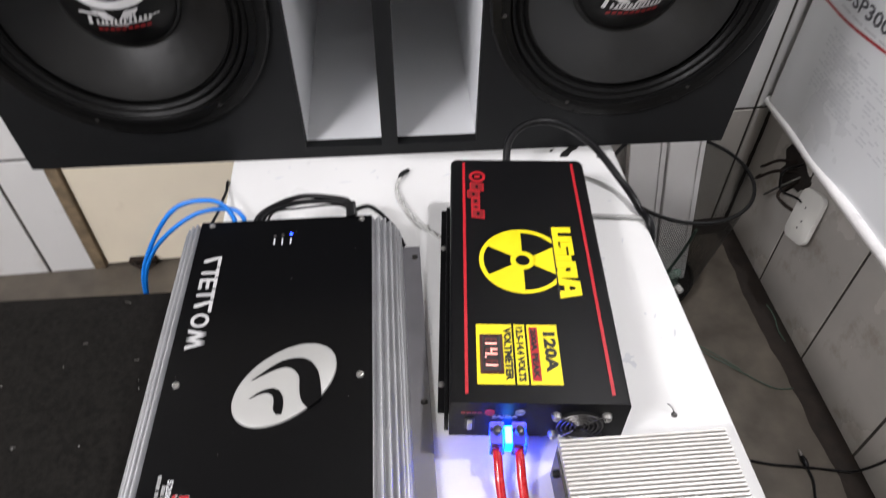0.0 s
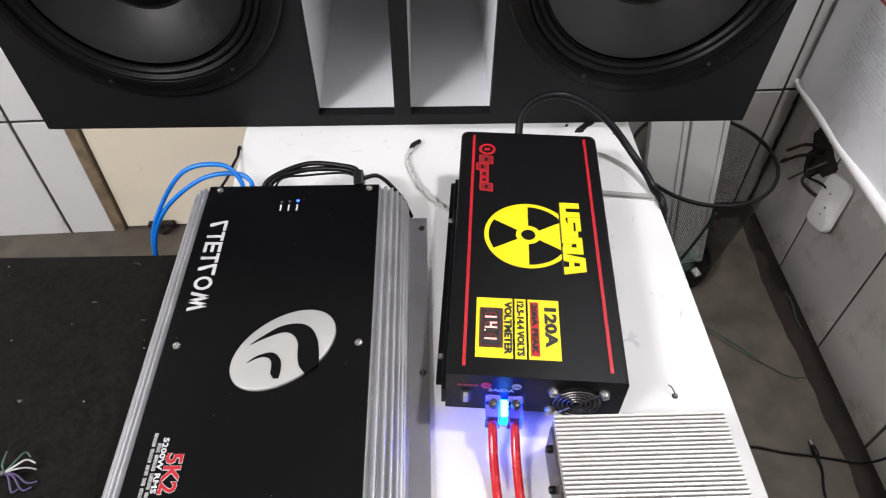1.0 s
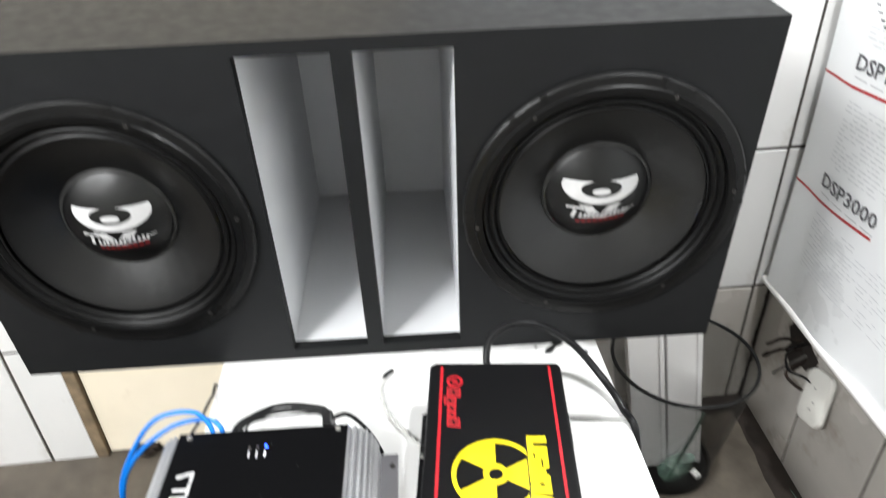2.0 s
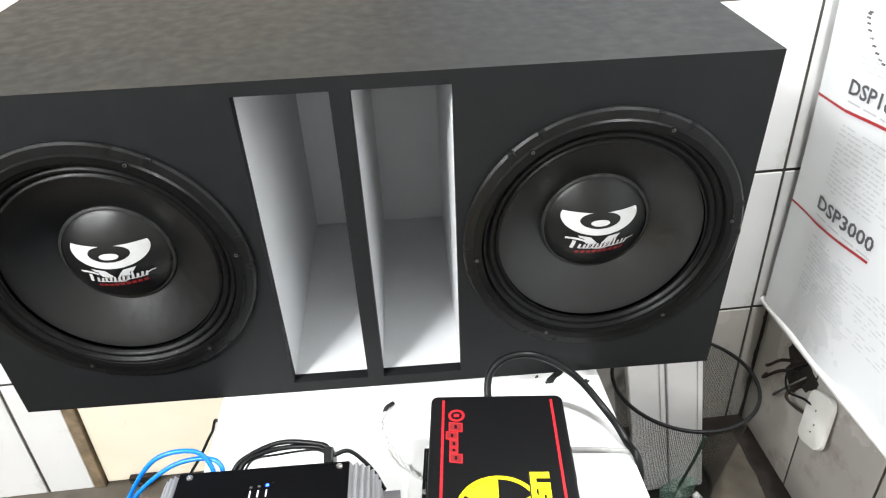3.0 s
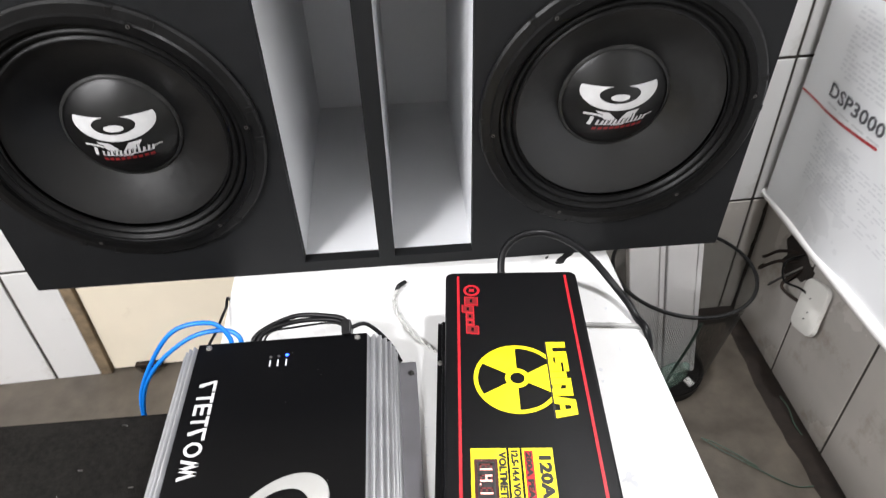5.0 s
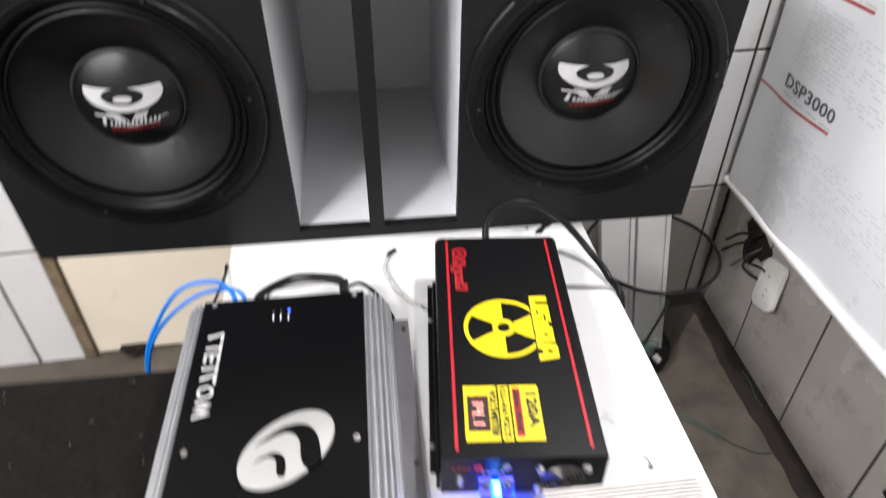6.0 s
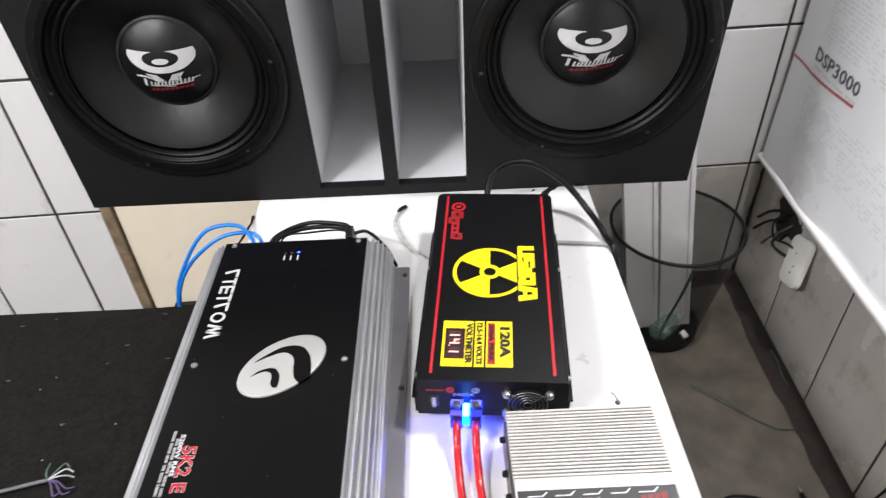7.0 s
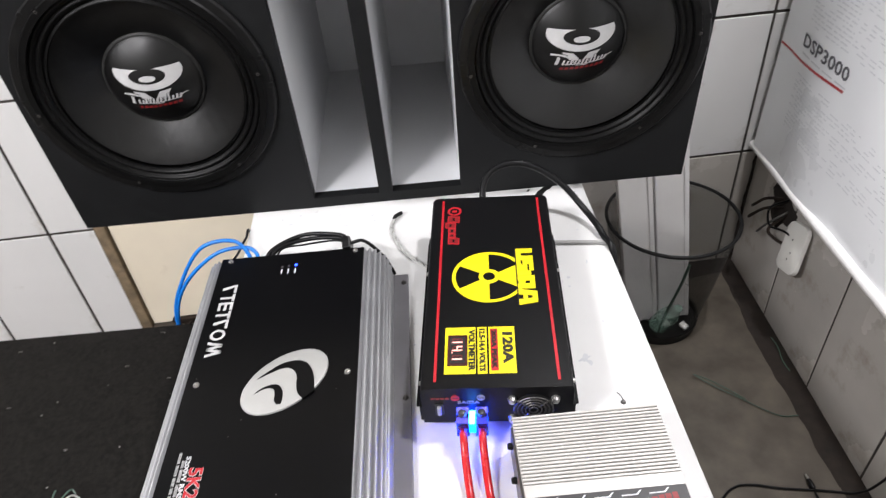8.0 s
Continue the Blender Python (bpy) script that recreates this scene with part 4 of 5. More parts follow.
dice = random.Random(5)
for base_z, text in ((0.719, "DSP3000"), (0.972, "DSP16"), (1.225, "")):
    on_banner("red_line", BY0 - 0.001, 0.45, base_z - 0.002, base_z + 0.0035, RED_INK, 0.0)
    on_banner("red_line", 0.45, 0.262, base_z - 0.0024, base_z + 0.0038, RED_INK, 0.012)
    if text:
        banner_words(text, 0.357 if len(text) > 5 else 0.39, base_z + 0.05, 0.031, 0.195 if len(text) > 5 else 0.13, DARK_GREY_INK)
    for q in range(4):
        on_banner("print_bar", 0.45 - q * 0.05, 0.41 - q * 0.05, base_z + 0.019, base_z + 0.0225, GREY_INK)
    for row in range(15):
        z = base_z - 0.028 - row * 0.0098
        y = 0.448 - (0.0 if row % 5 else 0.004)
        while y > 0.29:
            wide = dice.uniform(0.008, 0.03)
            if dice.random() < 0.8:
                on_banner("print_bar", y, max(0.285, y - wide), z, z + 0.0026, PALE_INK)
            y -= wide + dice.uniform(0.003, 0.008)
        if row % 5:
            while y > -0.4:
                wide = dice.uniform(0.008, 0.032)
                if dice.random() < 0.7:
                    on_banner("print_bar", y, y - wide, z, z + 0.0024, PALE_INK)
                y -= wide + dice.uniform(0.005, 0.02)
for q in range(10):
    a, c = math.radians(100 + q * 17), math.radians(100 + (q + 1) * 17)
    on_banner("print_line", 0.42 - 0.045 * math.cos(a + 1.0), 0.42 - 0.045 * math.cos(a + 1.0) - 0.012, 1.12 + 0.04 * math.sin(a), 1.124 + 0.04 * math.sin(a), DARK_GREY_INK)

# ---- broken wall outlet ----
plate = thing("outlet_plate", "loose white outlet plate hanging from its wires", "outlet", pose(XR - 0.03, 0.259, 0.315, 0, 0, -3) @ pose(0, 0, 0, 0, 14, 0) @ pose(0, 0, 0, -18, 0, 0))
rim = [(sx * (0.042 - 0.022) + 0.022 * math.cos(radians(a)), sy * (0.063 - 0.022) + 0.022 * math.sin(radians(a))) for sx, sy, a0 in ((1, 1, 0), (-1, 1, 90), (-1, -1, 180), (1, -1, 270)) for a in range(a0, a0 + 91, 15)]
pb = prism(rim, -0.006, 0.006)
bmesh.ops.bevel(pb, geom=[e for e in pb.edges if all(v.co.z > 0.005 for v in e.verts)], offset=0.003, segments=2, affect="EDGES", profile=0.5)
bmesh.ops.transform(pb, matrix=SIDE, verts=pb.verts[:])
smooth(part("cover", pb, PLASTIC_WHITE, plate), 40)
for y, z in ((0.004, 0.02), (-0.004, -0.012), (0.0, -0.03)):
    hb = lathe([(0, 0.0008), (0.0022, 0.0008), (0.0022, -0.001)], 10)
    bmesh.ops.transform(hb, matrix=Matrix.Translation((-0.006, y, z)) @ pose(0, 0, 0, 0, -90, 0), verts=hb.verts[:])
    part("contact_hole", hb, BLACK_INK, plate)
hole = []
for k in range(20):
    a = 2 * math.pi * k / 20
    f = 1 + 0.25 * math.sin(3 * a + 1) + 0.12 * math.sin(7 * a)
    hole.append((0.06 * f * math.cos(a), 0.058 * f * math.sin(a)))
single("wall_hole", prism(hole, -0.004, 0.0012), SOOT, "charred ragged hole in the tiled wall with loose wires", "hole", Matrix.Translation((XR, 0.4, 0.335)) @ SIDE, kind="structure")
for pts, col in (
    ([(XR, 0.40, 0.36), (XR - 0.03, 0.43, 0.345), (XR - 0.045, 0.45, 0.315), (XR - 0.04, 0.47, 0.295)], RUST),
    ([(XR, 0.39, 0.34), (XR - 0.035, 0.42, 0.32), (XR - 0.05, 0.455, 0.27), (XR - 0.03, 0.475, 0.262)], RUST),
    ([(XR, 0.37, 0.34), (XR - 0.04, 0.38, 0.30), (XR - 0.05, 0.40, 0.262), (XR - 0.03, 0.42, 0.25)], DARK_STEEL),
    ([(XR, 0.38, 0.37), (XR - 0.05, 0.37, 0.36), (XR - 0.055, 0.345, 0.325), (XR - 0.036, 0.31, 0.33), (XR - 0.025, 0.28, 0.33)], CORD_BLACK),
    ([(XR, 0.37, 0.33), (XR - 0.045, 0.36, 0.30), (XR - 0.04, 0.33, 0.29), (XR - 0.025, 0.28, 0.3)], RUST),
):
    cable("loose_wire", pts, 0.0042 if col is RUST else 0.003, col, "stiff bare wire sticking out of the wall hole", 6, "wire")

# ---- mesh waste basket with boards in it ----
basket = thing("waste_basket", "round black mesh waste basket standing in the corner", "waste basket", pose(0.683, 0.37, 0))
R0, R1, BH = 0.108, 0.164, 0.362
na, nh = 250, 104
wire = 0.12


def net_point(u, v):
    r = R0 + (R1 - R0) * v
    a = 2 * math.pi * u / na
    return (r * math.cos(a), r * math.sin(a), 0.006 + (BH - 0.006) * v)


verts, faces = [], []
for i in range(na):
    for k in range(nh):
        n0 = len(verts)
        for du, dv in ((0, 0), (1, 0), (1, 1), (0, 1), (wire, wire), (1 - wire, wire), (1 - wire, 1 - wire), (wire, 1 - wire)):
            verts.append(net_point(i + du, (k + dv) / nh))
        for c in range(4):
            d = (c + 1) % 4
            faces.append((n0 + c, n0 + d, n0 + 4 + d, n0 + 4 + c))
me = bpy.data.meshes.new("net")
me.from_pydata(verts, [], faces)
part_mesh("net", me, BIN_BLACK, basket, "fine black wire mesh")
ring = [(R1 * math.cos(2 * math.pi * k / 32), R1 * math.sin(2 * math.pi * k / 32), BH) for k in range(33)]
smooth(part("rim", sweep(ring, 0.0046, 8, 2), BIN_BLACK, basket), 60)
smooth(part("base", lathe([(0, 0.006), (R0 - 0.004, 0.006), (R0 + 0.004, 0.012), (R0 + 0.006, 0.03), (R0 + 0.002, 0.03), (R0 + 0.001, 0.0), (0, 0.0)], 40), BIN_BLACK, basket), 40)


def board(shift, turn):
    q = thing("plastic_profile", "long white plastic profile standing in the waste basket", "profile", group="profiles in the basket")
    body = block(-0.041, 0.041, -0.011, 0.011, 0.0, 0.63, 0.003)
    part("body", body, BOARD_WHITE, q)
    part("edge_strip", block(0.03, 0.0425, -0.0135, -0.009, 0.0, 0.63, 0.0015), BOARD_WHITE, q)
    foot = Vector((0.636 + shift, 0.35, 0.02))
    head = Vector((0.532 + shift, 0.345, 0.69))
    up = (head - foot).normalized()
    side = Vector((1, 0.05 * turn, 0))
    side = (side - up * side.dot(up)).normalized()
    out = up.cross(side)
    m = Matrix.Identity(4)
    for col, v in enumerate((side, out, up)):
        m.col[col][:3] = v
    m.translation = foot
    q.matrix_world = m
    return q


board(0.0, 1.0)
board(0.088, 1.6)
bottle = lathe([(0, 0.0), (0.024, 0.0), (0.027, 0.004), (0.026, 0.03), (0.0275, 0.036), (0.026, 0.07), (0.022, 0.088), (0.012, 0.105), (0.011, 0.118), (0.0, 0.118)], 24)
ob = smooth(single("plastic_bottle", bottle, BOTTLE, "crumpled pale green plastic bottle lying in the waste basket", "bottle", pose(0.668, 0.31, 0.03, 22, 16, 0)), 50)
cable("rubbish_strip", [(0.668, 0.292, 0.03), (0.672, 0.272, 0.12), (0.69, 0.262, 0.22), (0.70, 0.258, 0.29)], 0.004, CORD_GREEN, "pale green strip standing in the waste basket", 6, "strip")
for x, y, z in ((0.745, 0.31, 0.016), (0.66, 0.36, 0.016), (0.7, 0.33, 0.014)):
    rb = block(-0.012, 0.012, -0.009, 0.009, -0.006, 0.006, 0.003)
    single("paper_scrap", rb, PLASTIC_WHITE, "small crumpled white scrap at the bottom of the basket", "scrap", pose(x, y, z, 20, 15, 40 * x * 10), group="scraps in the basket")

# ---- cables ----
cable("power_cable", [(0.176, -0.138, TABLE + 0.03), (0.168, -0.112, TABLE + 0.045), (0.172, -0.075, TABLE + 0.078), (0.2, -0.06, TABLE + 0.097), (0.245, -0.06, TABLE + 0.095), (0.296, -0.062, TABLE + 0.058), (0.332, -0.095, TABLE + 0.024), (0.352, -0.145, TABLE + 0.008), (0.364, -0.19, TABLE - 0.03), (0.374, -0.2, 0.4), (0.39, -0.1, 0.05), (0.45, 0.1, 0.008), (0.4, 0.3, 0.008)], 0.0053, CORD_BLACK, "thick black power cord arching from the power supply over the table", 10)
for dx, lift, dz in ((0.0, 0.0, 0.0), (0.012, -0.014, 0.004)):
    cable("blue_wire", [(-0.193 + dx, -0.205, TABLE + 0.045), (-0.192 + dx, -0.192, TABLE + 0.068), (-0.213 + dx, -0.183, TABLE + 0.089 + lift), (-0.262 + dx * 1.4, -0.186, TABLE + 0.082 + lift), (-0.309 + dx * 0.6, -0.19, TABLE + 0.02), (-0.336 + dx * 0.2, -0.192, TABLE - 0.045), (-0.344 + dx * 0.2, -0.185, TABLE - 0.14 + dz), (-0.35 + dx, -0.15, 0.3), (-0.35 + dx, -0.1, 0.006)], 0.003, CORD_BLUE, "bright blue speaker wire arching from the amplifier to the floor", 8)
cable("black_wire", [(-0.226, -0.205, TABLE + 0.03), (-0.232, -0.175, TABLE + 0.034), (-0.231, -0.13, TABLE + 0.022), (-0.232, -0.07, TABLE + 0.006), (-0.238, -0.02, TABLE - 0.03), (-0.25, 0.05, 0.45), (-0.25, 0.12, 0.006)], 0.0021, CORD_BLACK, "thin black wire running from the amplifier over the table edge", 6)
for k, top in enumerate((0.076, 0.07, 0.064)):
    cable("signal_cable", [(-0.17 + 0.007 * k, -0.205, TABLE + 0.05), (-0.158 + 0.007 * k, -0.185, TABLE + 0.066), (-0.112, -0.168 - 0.004 * k, TABLE + top), (-0.064, -0.175, TABLE + top + 0.002), (-0.046, -0.184 - 0.003 * k, TABLE + 0.076 - 0.004 * k), (-0.044, -0.196, TABLE + 0.06)], 0.0034 if k < 2 else 0.0015, CORD_BLACK, "black signal cable looped behind the amplifier", 8)
pl = block(-0.006, 0.006, -0.01, 0.01, -0.018, 0.018, 0.002)
single("cable_plug", pl, CORD_BLACK, "black moulded plug pushed into the amplifier's back", "plug", pose(-0.0445, -0.19, TABLE + 0.064, 25, 0, 0))
cable("signal_cable", [(-0.04, -0.19, TABLE + 0.07), (-0.02, -0.18, TABLE + 0.064), (0.005, -0.19, TABLE + 0.04), (0.02, -0.2, TABLE + 0.01)], 0.0028, CORD_BLACK, "black signal cable running down beside the amplifier", 8)
twist = bmesh.new()
for ph in (0.0, math.pi):
    core = spline([(0.02, -0.055, TABLE + 0.006), (0.014, -0.07, TABLE + 0.004), (0.018, -0.1, TABLE + 0.004), (0.035, -0.14, TABLE + 0.004), (0.062, -0.176, TABLE + 0.004), (0.075, -0.185, TABLE + 0.004)], 10)
    sweep([(p.x + 0.0018 * math.cos(i * 0.75 + ph), p.y, p.z + 0.0018 * math.sin(i * 0.75 + ph)) for i, p in enumerate(core)], 0.0017, 6, 2, bm=twist)
bmesh.ops.recalc_face_normals(twist, faces=twist.faces[:])
clear_wire = thing("clear_wire", "cloudy clear twisted wire with a black taped end", "wire")
smooth(part("twisted_strand", twist, CORD_CLEAR, clear_wire), 60)
part("taped_end", sweep([(0.0185, -0.056, TABLE + 0.006), (0.022, -0.048, TABLE + 0.008), (0.031, -0.037, TABLE + 0.005)], 0.0034, 7), CORD_BLACK, clear_wire, "black taped end")
cable("grey_cable", [(0.26, -0.15, TABLE + 0.004), (0.292, -0.154, TABLE + 0.0035), (0.33, -0.159, TABLE + 0.0035), (0.352, -0.163, TABLE + 0.002), (0.362, -0.166, TABLE - 0.02), (0.366, -0.17, 0.5), (0.37, -0.1, 0.005)], 0.0035, CORD_GREY, "grey cable coming from under the power supply", 8)
for x in (-0.0405, -0.0185):
    a = Matrix(psu.matrix_basis) @ Vector((x, -PF - 0.02, 0.031))
    cable("red_cable", [a, a + Vector((-0.0005, -0.015, -0.004)), (a.x - 0.0005, a.y - 0.035, TABLE + 0.018), (a.x + 0.001, a.y - 0.07, TABLE + 0.008), (a.x + 0.004, a.y - 0.11, TABLE + 0.0075), (a.x + 0.006, a.y - 0.2, TABLE + 0.0075), (a.x + 0.0, a.y - 0.33, TABLE + 0.0075)], 0.0047, CORD_RED, "thick glossy red cable from the output terminal", 12)
green = thing("green_wire", "loop of stiff pale green wire lying on the floor", "wire")
smooth(part("strand", sweep([(0.715, 0.142, 0.012), (0.755, 0.105, 0.006), (0.80, 0.066, 0.006), (0.845, 0.025, 0.005), (0.885, -0.002, 0.004), (0.925, -0.005, 0.004)], 0.0013, 6), CORD_GREEN, green), 60)
smooth(part("strand", sweep([(0.715, 0.142, 0.012), (0.745, 0.125, 0.01), (0.785, 0.092, 0.006), (0.82, 0.055, 0.005)], 0.0013, 6), CORD_GREEN, green), 60)
cable("green_wire", [(0.966, 0.25, 0.005), (0.96, 0.2, 0.02), (0.957, 0.16, 0.012), (0.965, 0.13, 0.004)], 0.0014, CORD_GREEN, "short curled green wire on the floor by the wall", 6, "wire")
cable("floor_cable", [(0.6, -0.3, 0.004), (0.66, -0.21, 0.004), (0.70, -0.178, 0.004), (0.745, -0.176, 0.004), (0.80, -0.19, 0.004), (0.862, -0.2, 0.004), (0.925, -0.212, 0.004), (0.96, -0.225, 0.02), (0.966, -0.245, 0.09), (0.962, -0.262, 0.17), (0.95, -0.275, 0.21)], 0.0028, CORD_BLACK, "thin black cable on the floor by the wall", 8)
cable("floor_cable", [(0.85, -0.4, 0.004), (0.853, -0.29, 0.004), (0.868, -0.235, 0.005), (0.869, -0.205, 0.006)], 0.0025, CORD_BLACK, "thin black cable on the floor with a jack plug", 8)
jack = thing("jack_plug", "small black jack plug with a bright tip", "plug", pose(0.869, -0.2, 0.007, -90, 0, 3))
smooth(part("grip", lathe([(0, 0.0), (0.0045, 0.0), (0.006, 0.004), (0.006, 0.02), (0.004, 0.024), (0, 0.024)], 12), CORD_BLACK, jack), 40)
smooth(part("tip", lathe([(0, 0.024), (0.0028, 0.024), (0.0028, 0.034), (0.0018, 0.037), (0, 0.0375)], 10), STEEL, jack, "bright metal tip"), 40)
adapter = thing("plug_adapter", "small black plug-in adapter on the tiled wall", "adapter", pose(0.951, -0.305, 0.235, 14, 0, 0))
part("housing", block(-0.016, 0.03, -0.028, 0.024, -0.018, 0.018, 0.004), FRAME_BLACK, adapter)
part("connector", block(-0.009, 0.003, 0.024, 0.046, -0.009, 0.007, 0.002), CORD_BLACK, adapter)
# stripped cable end on the carpeted cabinet
stripped = thing("stripped_cable", "stripped grey cable end with green, white and purple strands", "cable")
CT = 0.699
smooth(part("sheath", sweep([(-0.62, -0.6, CT + 0.003), (-0.52, -0.55, CT + 0.004), (-0.44, -0.527, CT + 0.004), (-0.405, -0.519, CT + 0.005)], 0.0027, 8), SHEATH_DUSTY, stripped), 60)
for k, (dx, dy, dz, col) in enumerate(((0.035, 0.022, 0.012, CORD_GREEN), (-0.01, 0.024, 0.01, CORD_GREEN), (0.052, 0.004, 0.01, CORD_WHITE), (0.058, -0.012, 0.004, CORD_PURPLE), (0.052, -0.02, 0.003, CORD_PURPLE), (0.03, -0.022, 0.002, CORD_PURPLE), (0.048, 0.012, 0.014, CORD_CLEAR))):
    smooth(part("strand", sweep([(-0.405, -0.519, CT + 0.005), (-0.405 + dx * 0.25, -0.519 + dy * 0.3, CT + 0.006 + dz * 0.4), (-0.405 + dx * 0.45, -0.519 + dy * 0.9, CT + dz * 0.8), (-0.405 + dx * 0.62, -0.519 + dy * 0.75, CT + dz * 0.5)], 0.001, 6, 5), col, stripped), 60)

# ---- screws, chips and marks on the table ----
for x, y, r in ((0.303, -0.468, 0.0034),):
    sb = lathe([(0, 0.0035), (r * 0.5, 0.0032), (r, 0.001), (r, 0.0)], 10)
    single("table_screw", sb, DARK_STEEL, "small dark screw head in the white tabletop", "screw", pose(x, y, TABLE), group="screws in the tabletop")
splotch = bmesh.new()
dice = random.Random(5)
for bx, by, br, slim in ((0.277, -0.008, 0.0085, 0.7), (0.2835, 0.0, 0.0075, 0.75), (0.29, 0.006, 0.0085, 0.65), (0.297, 0.0095, 0.0045, 0.8), (0.27, -0.0125, 0.004, 0.7), (0.256, 0.0015, 0.0035, 0.5), (0.329, -0.018, 0.0065, 0.7)):
    pts = []
    for k in range(14):
        a = 2 * math.pi * k / 14
        q = br * (0.75 + 0.45 * dice.random())
        u, v = q * math.cos(a), q * slim * math.sin(a)
        pts.append((bx + 0.77 * u - 0.64 * v, by + 0.64 * u + 0.77 * v))
    prism(pts, TABLE - 0.001, TABLE + 0.0004 + 0.00012 * len(splotch.verts) / 28, splotch)
bmesh.ops.recalc_face_normals(splotch, faces=splotch.faces[:])
single("paint_splotch", splotch, BLACK_INK, "dried black paint splotches on the white tabletop", "marks", kind="stuff")
cable("wire_clip", [(0.303, -0.468, TABLE + 0.003), (0.3, -0.462, TABLE + 0.007), (0.296, -0.459, TABLE + 0.009)], 0.0007, DARK_STEEL, "bent metal scrap on the white tabletop", 6, "scrap")
dice = random.Random(11)
chips = bmesh.new()
for x, y, r in [(0.273, -0.388, 0.004), (0.281, -0.232, 0.0028), (0.279, -0.252, 0.0022), (0.311, -0.328, 0.002), (-0.147, -0.012, 0.0025), (-0.077, -0.02, 0.002), (-0.015, -0.045, 0.002), (0.318, -0.12, 0.002)] + [(dice.uniform(-0.2, 0.33), dice.uniform(-0.6, -0.01), dice.uniform(0.0008, 0.0018)) for _ in range(26)]:
    prism([(x + r * (0.7 + 0.5 * dice.random()) * math.cos(a), y + r * (0.7 + 0.5 * dice.random()) * math.sin(a)) for a in [2 * math.pi * k / 7 for k in range(7)]], TABLE - 0.001, TABLE + 0.0003, chips)
bmesh.ops.recalc_face_normals(chips, faces=chips.faces[:])
single("paint_chips", chips, GREY_INK, "small grey chips and specks in the white tabletop", "marks", kind="stuff")
smear = bmesh.new()
for x, y, r, slim, turned in ((0.272, -0.392, 0.010, 0.35, 0.5), (0.276, -0.399, 0.006, 0.5, 2.0), (0.322, -0.332, 0.004, 0.4, 1.1), (0.268, -0.243, 0.007, 0.3, 0.9), (-0.16, -0.035, 0.007, 0.25, 0.2), (-0.062, -0.052, 0.012, 0.12, 0.1), (-0.02, -0.03, 0.006, 0.3, 0.6), (0.09, -0.045, 0.008, 0.2, 0.4), (0.316, -0.2, 0.007, 0.2, 1.4), (0.338, -0.36, 0.006, 0.25, 1.3)):
    pts = []
    for k in range(12):
        a = 2 * math.pi * k / 12
        q = r * (0.55 + 0.7 * dice.random())
        u, v = q * math.cos(a), q * slim * math.sin(a)
        pts.append((x + math.cos(turned) * u - math.sin(turned) * v, y + math.sin(turned) * u + math.cos(turned) * v))
    prism(pts, TABLE - 0.001, TABLE + 0.0002, smear)
bmesh.ops.recalc_face_normals(smear, faces=smear.faces[:])
single("scuff_marks", smear, GREY_INK, "pale grey scuffs on the white laminate tabletop", "marks", kind="stuff")
specks = bmesh.new()
for _ in range(14):
    x, y, r = dice.uniform(-0.222, -0.026), dice.uniform(-0.66, -0.21), dice.uniform(0.0002, 0.0005)
    block(x - r, x + r, y - r * 0.7, y + r * 0.7, TABLE + AZ + 0.0006, TABLE + AZ + 0.0013, bm=specks)
single("dust_specks", specks, CORD_GREY, "tiny pale dust specks on the black amplifier", "dust", kind="stuff")
dust = bmesh.new()
for _ in range(46):
    x, y, r = dice.uniform(-0.62, -0.25), dice.uniform(-0.95, -0.22), dice.uniform(0.0004, 0.0011)
    block(x - r, x + r, y - r * 0.6, y + r * 0.6, 0.6965, 0.6975, bm=dust)
single("lint", dust, CORD_GREY, "specks of pale lint on the black carpet", "lint", kind="stuff")

# ---- dirt along the wall ----
def dirt_band(line, width):
    """An uneven low crust, thickest at the wall."""
    c = bmesh.new()
    rows = []
    for i, (px, py, nx, ny_) in enumerate(line):
        w = width * (0.8 + 0.22 * noise.noise((px * 5, py * 5, 1.3)) + 0.1 * noise.noise((px * 22, py * 22, 4.1)))
        rows.append([c.verts.new((px + nx * w * f, py + ny_ * w * f, h)) for f, h in ((0, 0.006), (0.4, 0.004), (0.8, 0.0018), (1.0, -0.001))])
    for a, d in zip(rows, rows[1:]):
        for k in range(3):
            c.faces.new((a[k], d[k], d[k + 1], a[k + 1]))
    bmesh.ops.recalc_face_normals(c, faces=c.faces[:])
    return c


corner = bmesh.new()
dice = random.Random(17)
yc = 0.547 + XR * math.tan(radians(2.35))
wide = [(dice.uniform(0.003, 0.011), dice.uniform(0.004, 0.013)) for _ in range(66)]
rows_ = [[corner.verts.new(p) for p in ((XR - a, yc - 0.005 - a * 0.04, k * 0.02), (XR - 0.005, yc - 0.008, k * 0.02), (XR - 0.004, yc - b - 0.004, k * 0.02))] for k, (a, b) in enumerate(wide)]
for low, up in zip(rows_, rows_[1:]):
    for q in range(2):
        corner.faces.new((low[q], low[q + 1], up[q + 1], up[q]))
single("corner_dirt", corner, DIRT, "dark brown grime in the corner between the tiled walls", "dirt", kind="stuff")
single("dirt_crust", dirt_band([(XR, 0.57 - k * 0.02, -1, 0) for k in range(100)], 0.078), DIRT, "dark brown dirt caked along the foot of the wall", "dirt", kind="stuff")
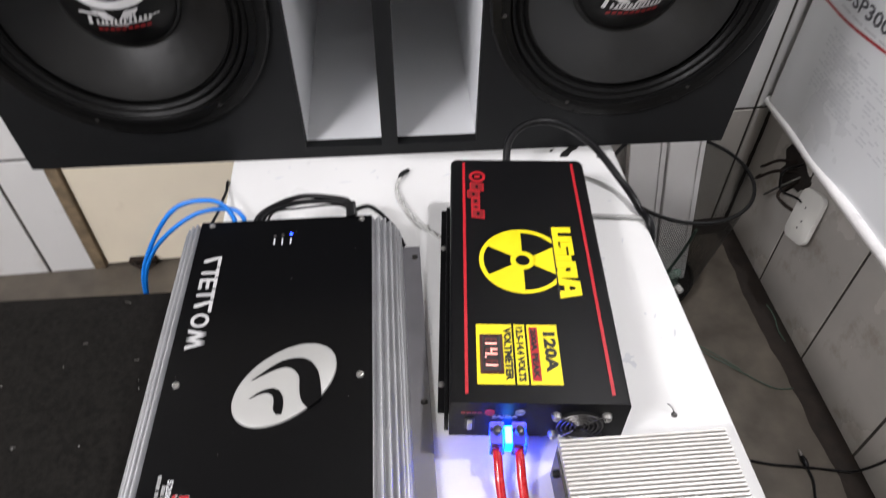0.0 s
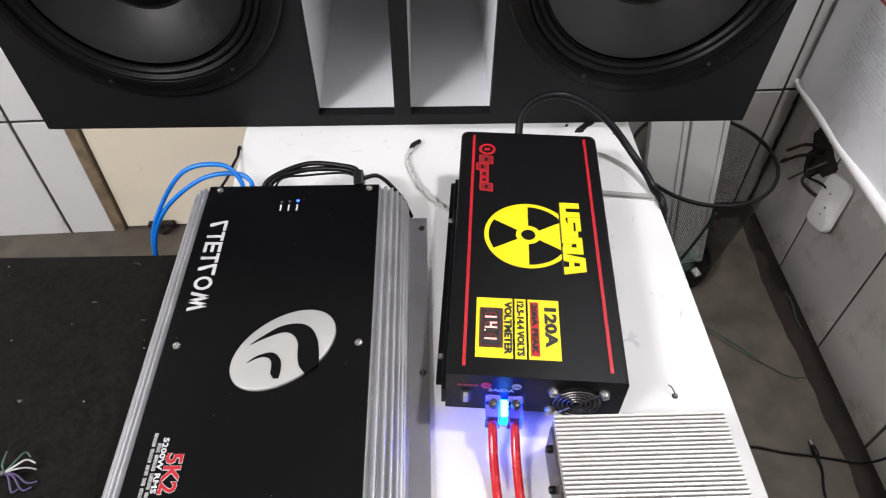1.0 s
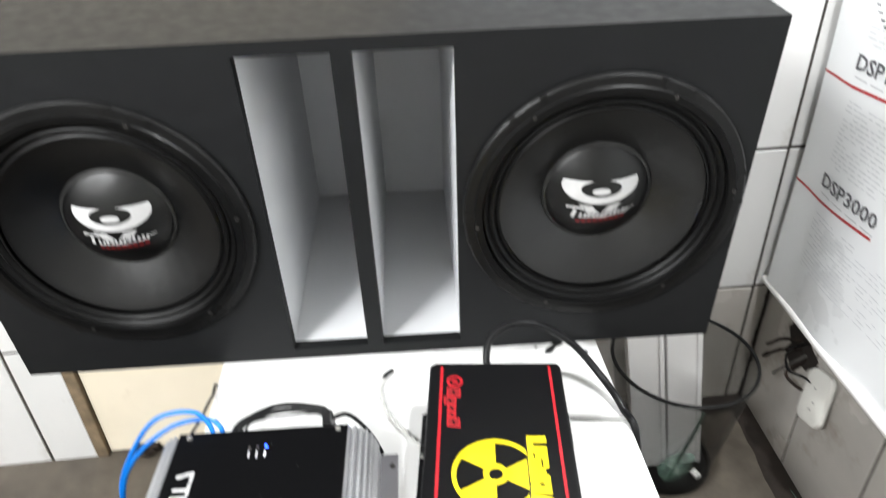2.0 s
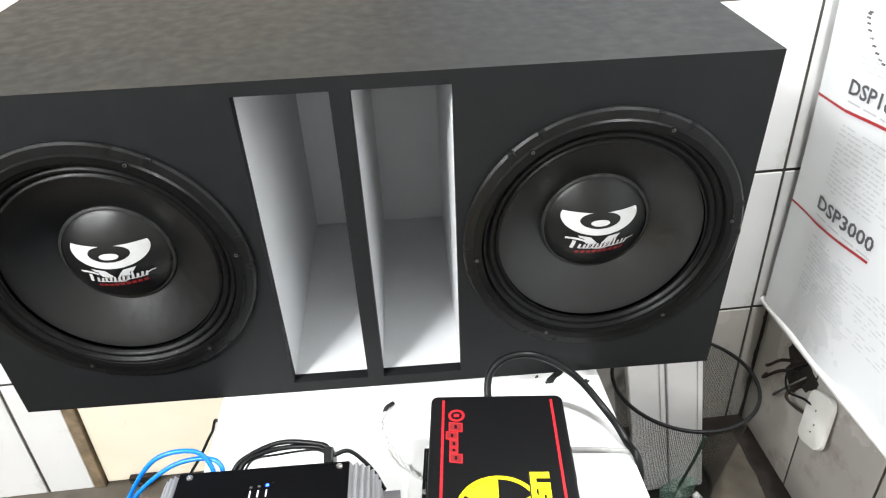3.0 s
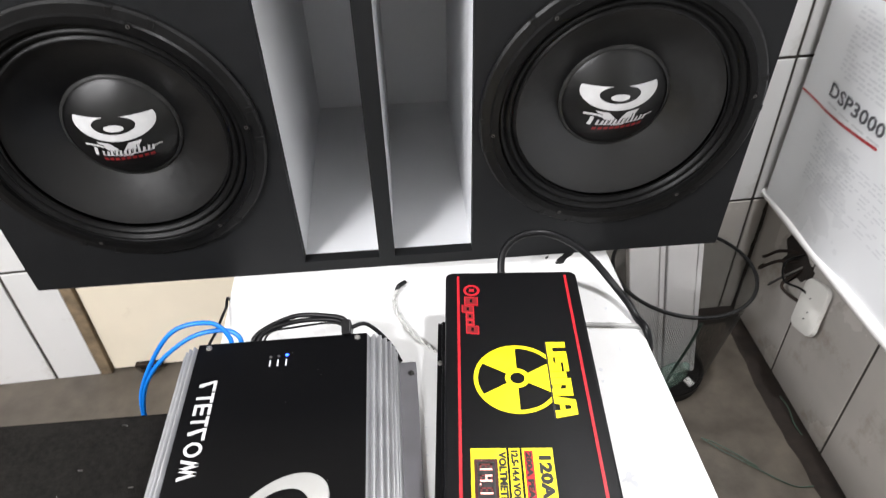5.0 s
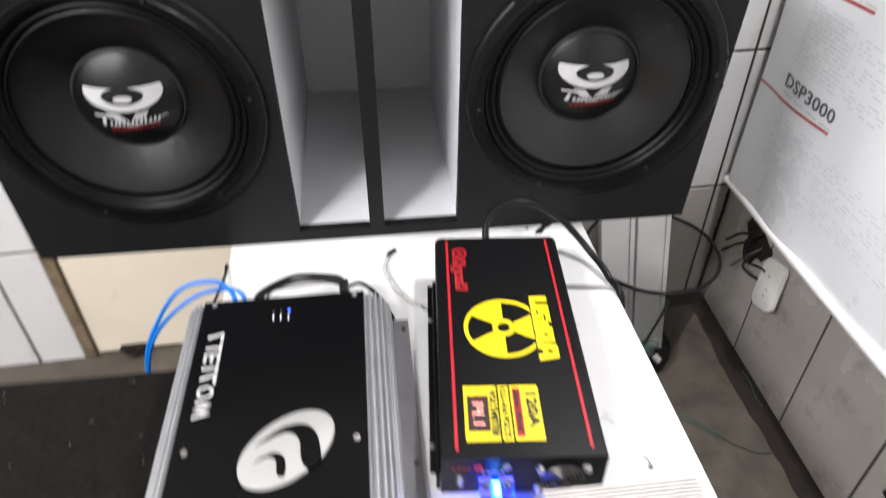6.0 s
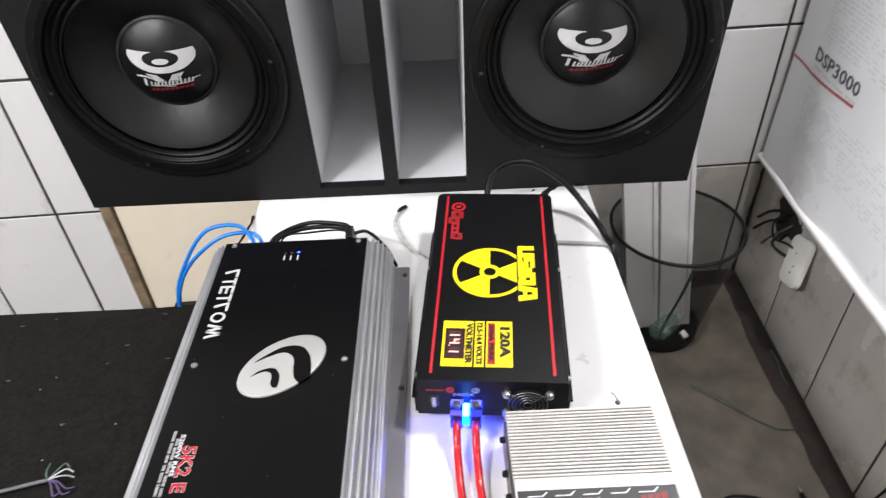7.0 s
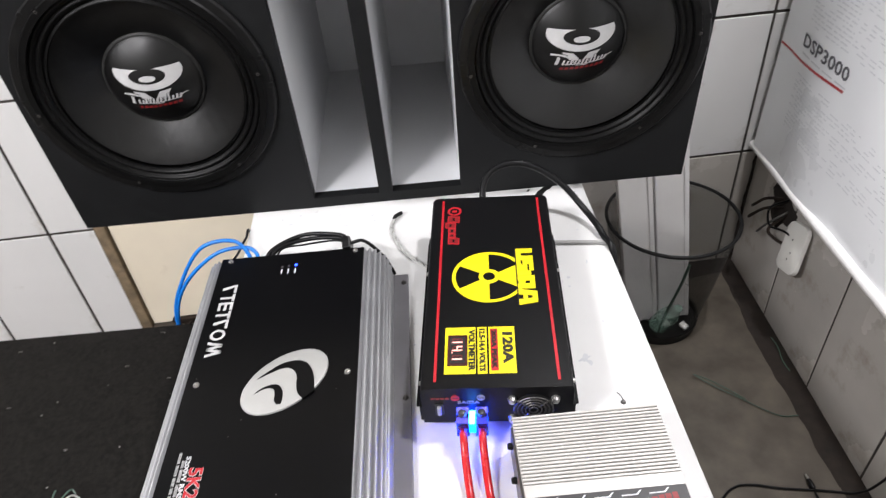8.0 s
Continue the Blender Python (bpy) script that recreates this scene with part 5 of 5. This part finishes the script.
single("dirt_crust", dirt_band([(0.98 - k * 0.02, 0.547 + (0.98 - k * 0.02) * 0.041, 0, -1) for k in range(44)], 0.1), DIRT, "dark brown dirt caked along the foot of the wall", "dirt", kind="stuff")

# ---- wall tiles ----
JOINT, TW = 0.0075, 0.26
tile_meshes = {}


def tile_mesh(w, h, surface):
    key = (round(w, 3), round(h, 3), surface.name)
    if key not in tile_meshes:
        tb_ = block(0, w, 0.0, 0.008, 0, h, 0.0014, 1)
        m_ = bpy.data.meshes.new("tile")
        tb_.to_mesh(m_)
        tb_.free()
        m_.materials.append(surface)
        tile_meshes[key] = m_
    return tile_meshes[key]


tips = random.Random(3)


def lay(wall, columns, rows, place, low=None):
    low = low or TILE
    for x0, x1 in columns:
        for z0, z1 in rows:
            w, h = x1 - x0 - JOINT, z1 - z0 - JOINT
            if w < 0.004 or h < 0.004:
                continue
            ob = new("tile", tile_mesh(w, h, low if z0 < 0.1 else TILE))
            ob.parent = wall
            ob.matrix_basis = place(x0 + JOINT / 2, z0 + JOINT / 2) @ pose(0, tips.uniform(-0.0006, 0.0006), 0, tips.uniform(-0.12, 0.12), 0, tips.uniform(-0.12, 0.12))


def courses(first, height):
    return [(-0.004, first)] + [(first + height * k, min(CEIL, first + height * (k + 1))) for k in range(6)]


cols = [(-0.954, DOOR0 + 0.002)] + [(-0.954 - TW * (k + 1), -0.954 - TW * k) for k in range(8)]
lay(wall_back, cols, courses(0.381, 0.386), lambda x, z: Matrix.Translation((x, 0, z)))
# lowest tiles from here on carry grime and painted-in shade
cols = [(0.939, 0.984), (DOOR1, 0.939 - TW * 3)] + [(0.939 - TW * (k + 1), 0.939 - TW * k) for k in range(3)]
lay(wall_back, cols, courses(0.393, 0.389), lambda x, z: Matrix.Translation((x, 0, z)), TILE_GRIMY_SHADED)
cols = [(-min(0.584, 0.338 - TW * (k - 1)), -(0.338 - TW * k)) for k in range(13)]
lay(wall_right, cols, courses(0.388, 0.388), lambda u, z: Matrix.Translation((XR, -u, z)) @ pose(0, 0, 0, 0, 0, -90), TILE_GRIMY_SHADED)
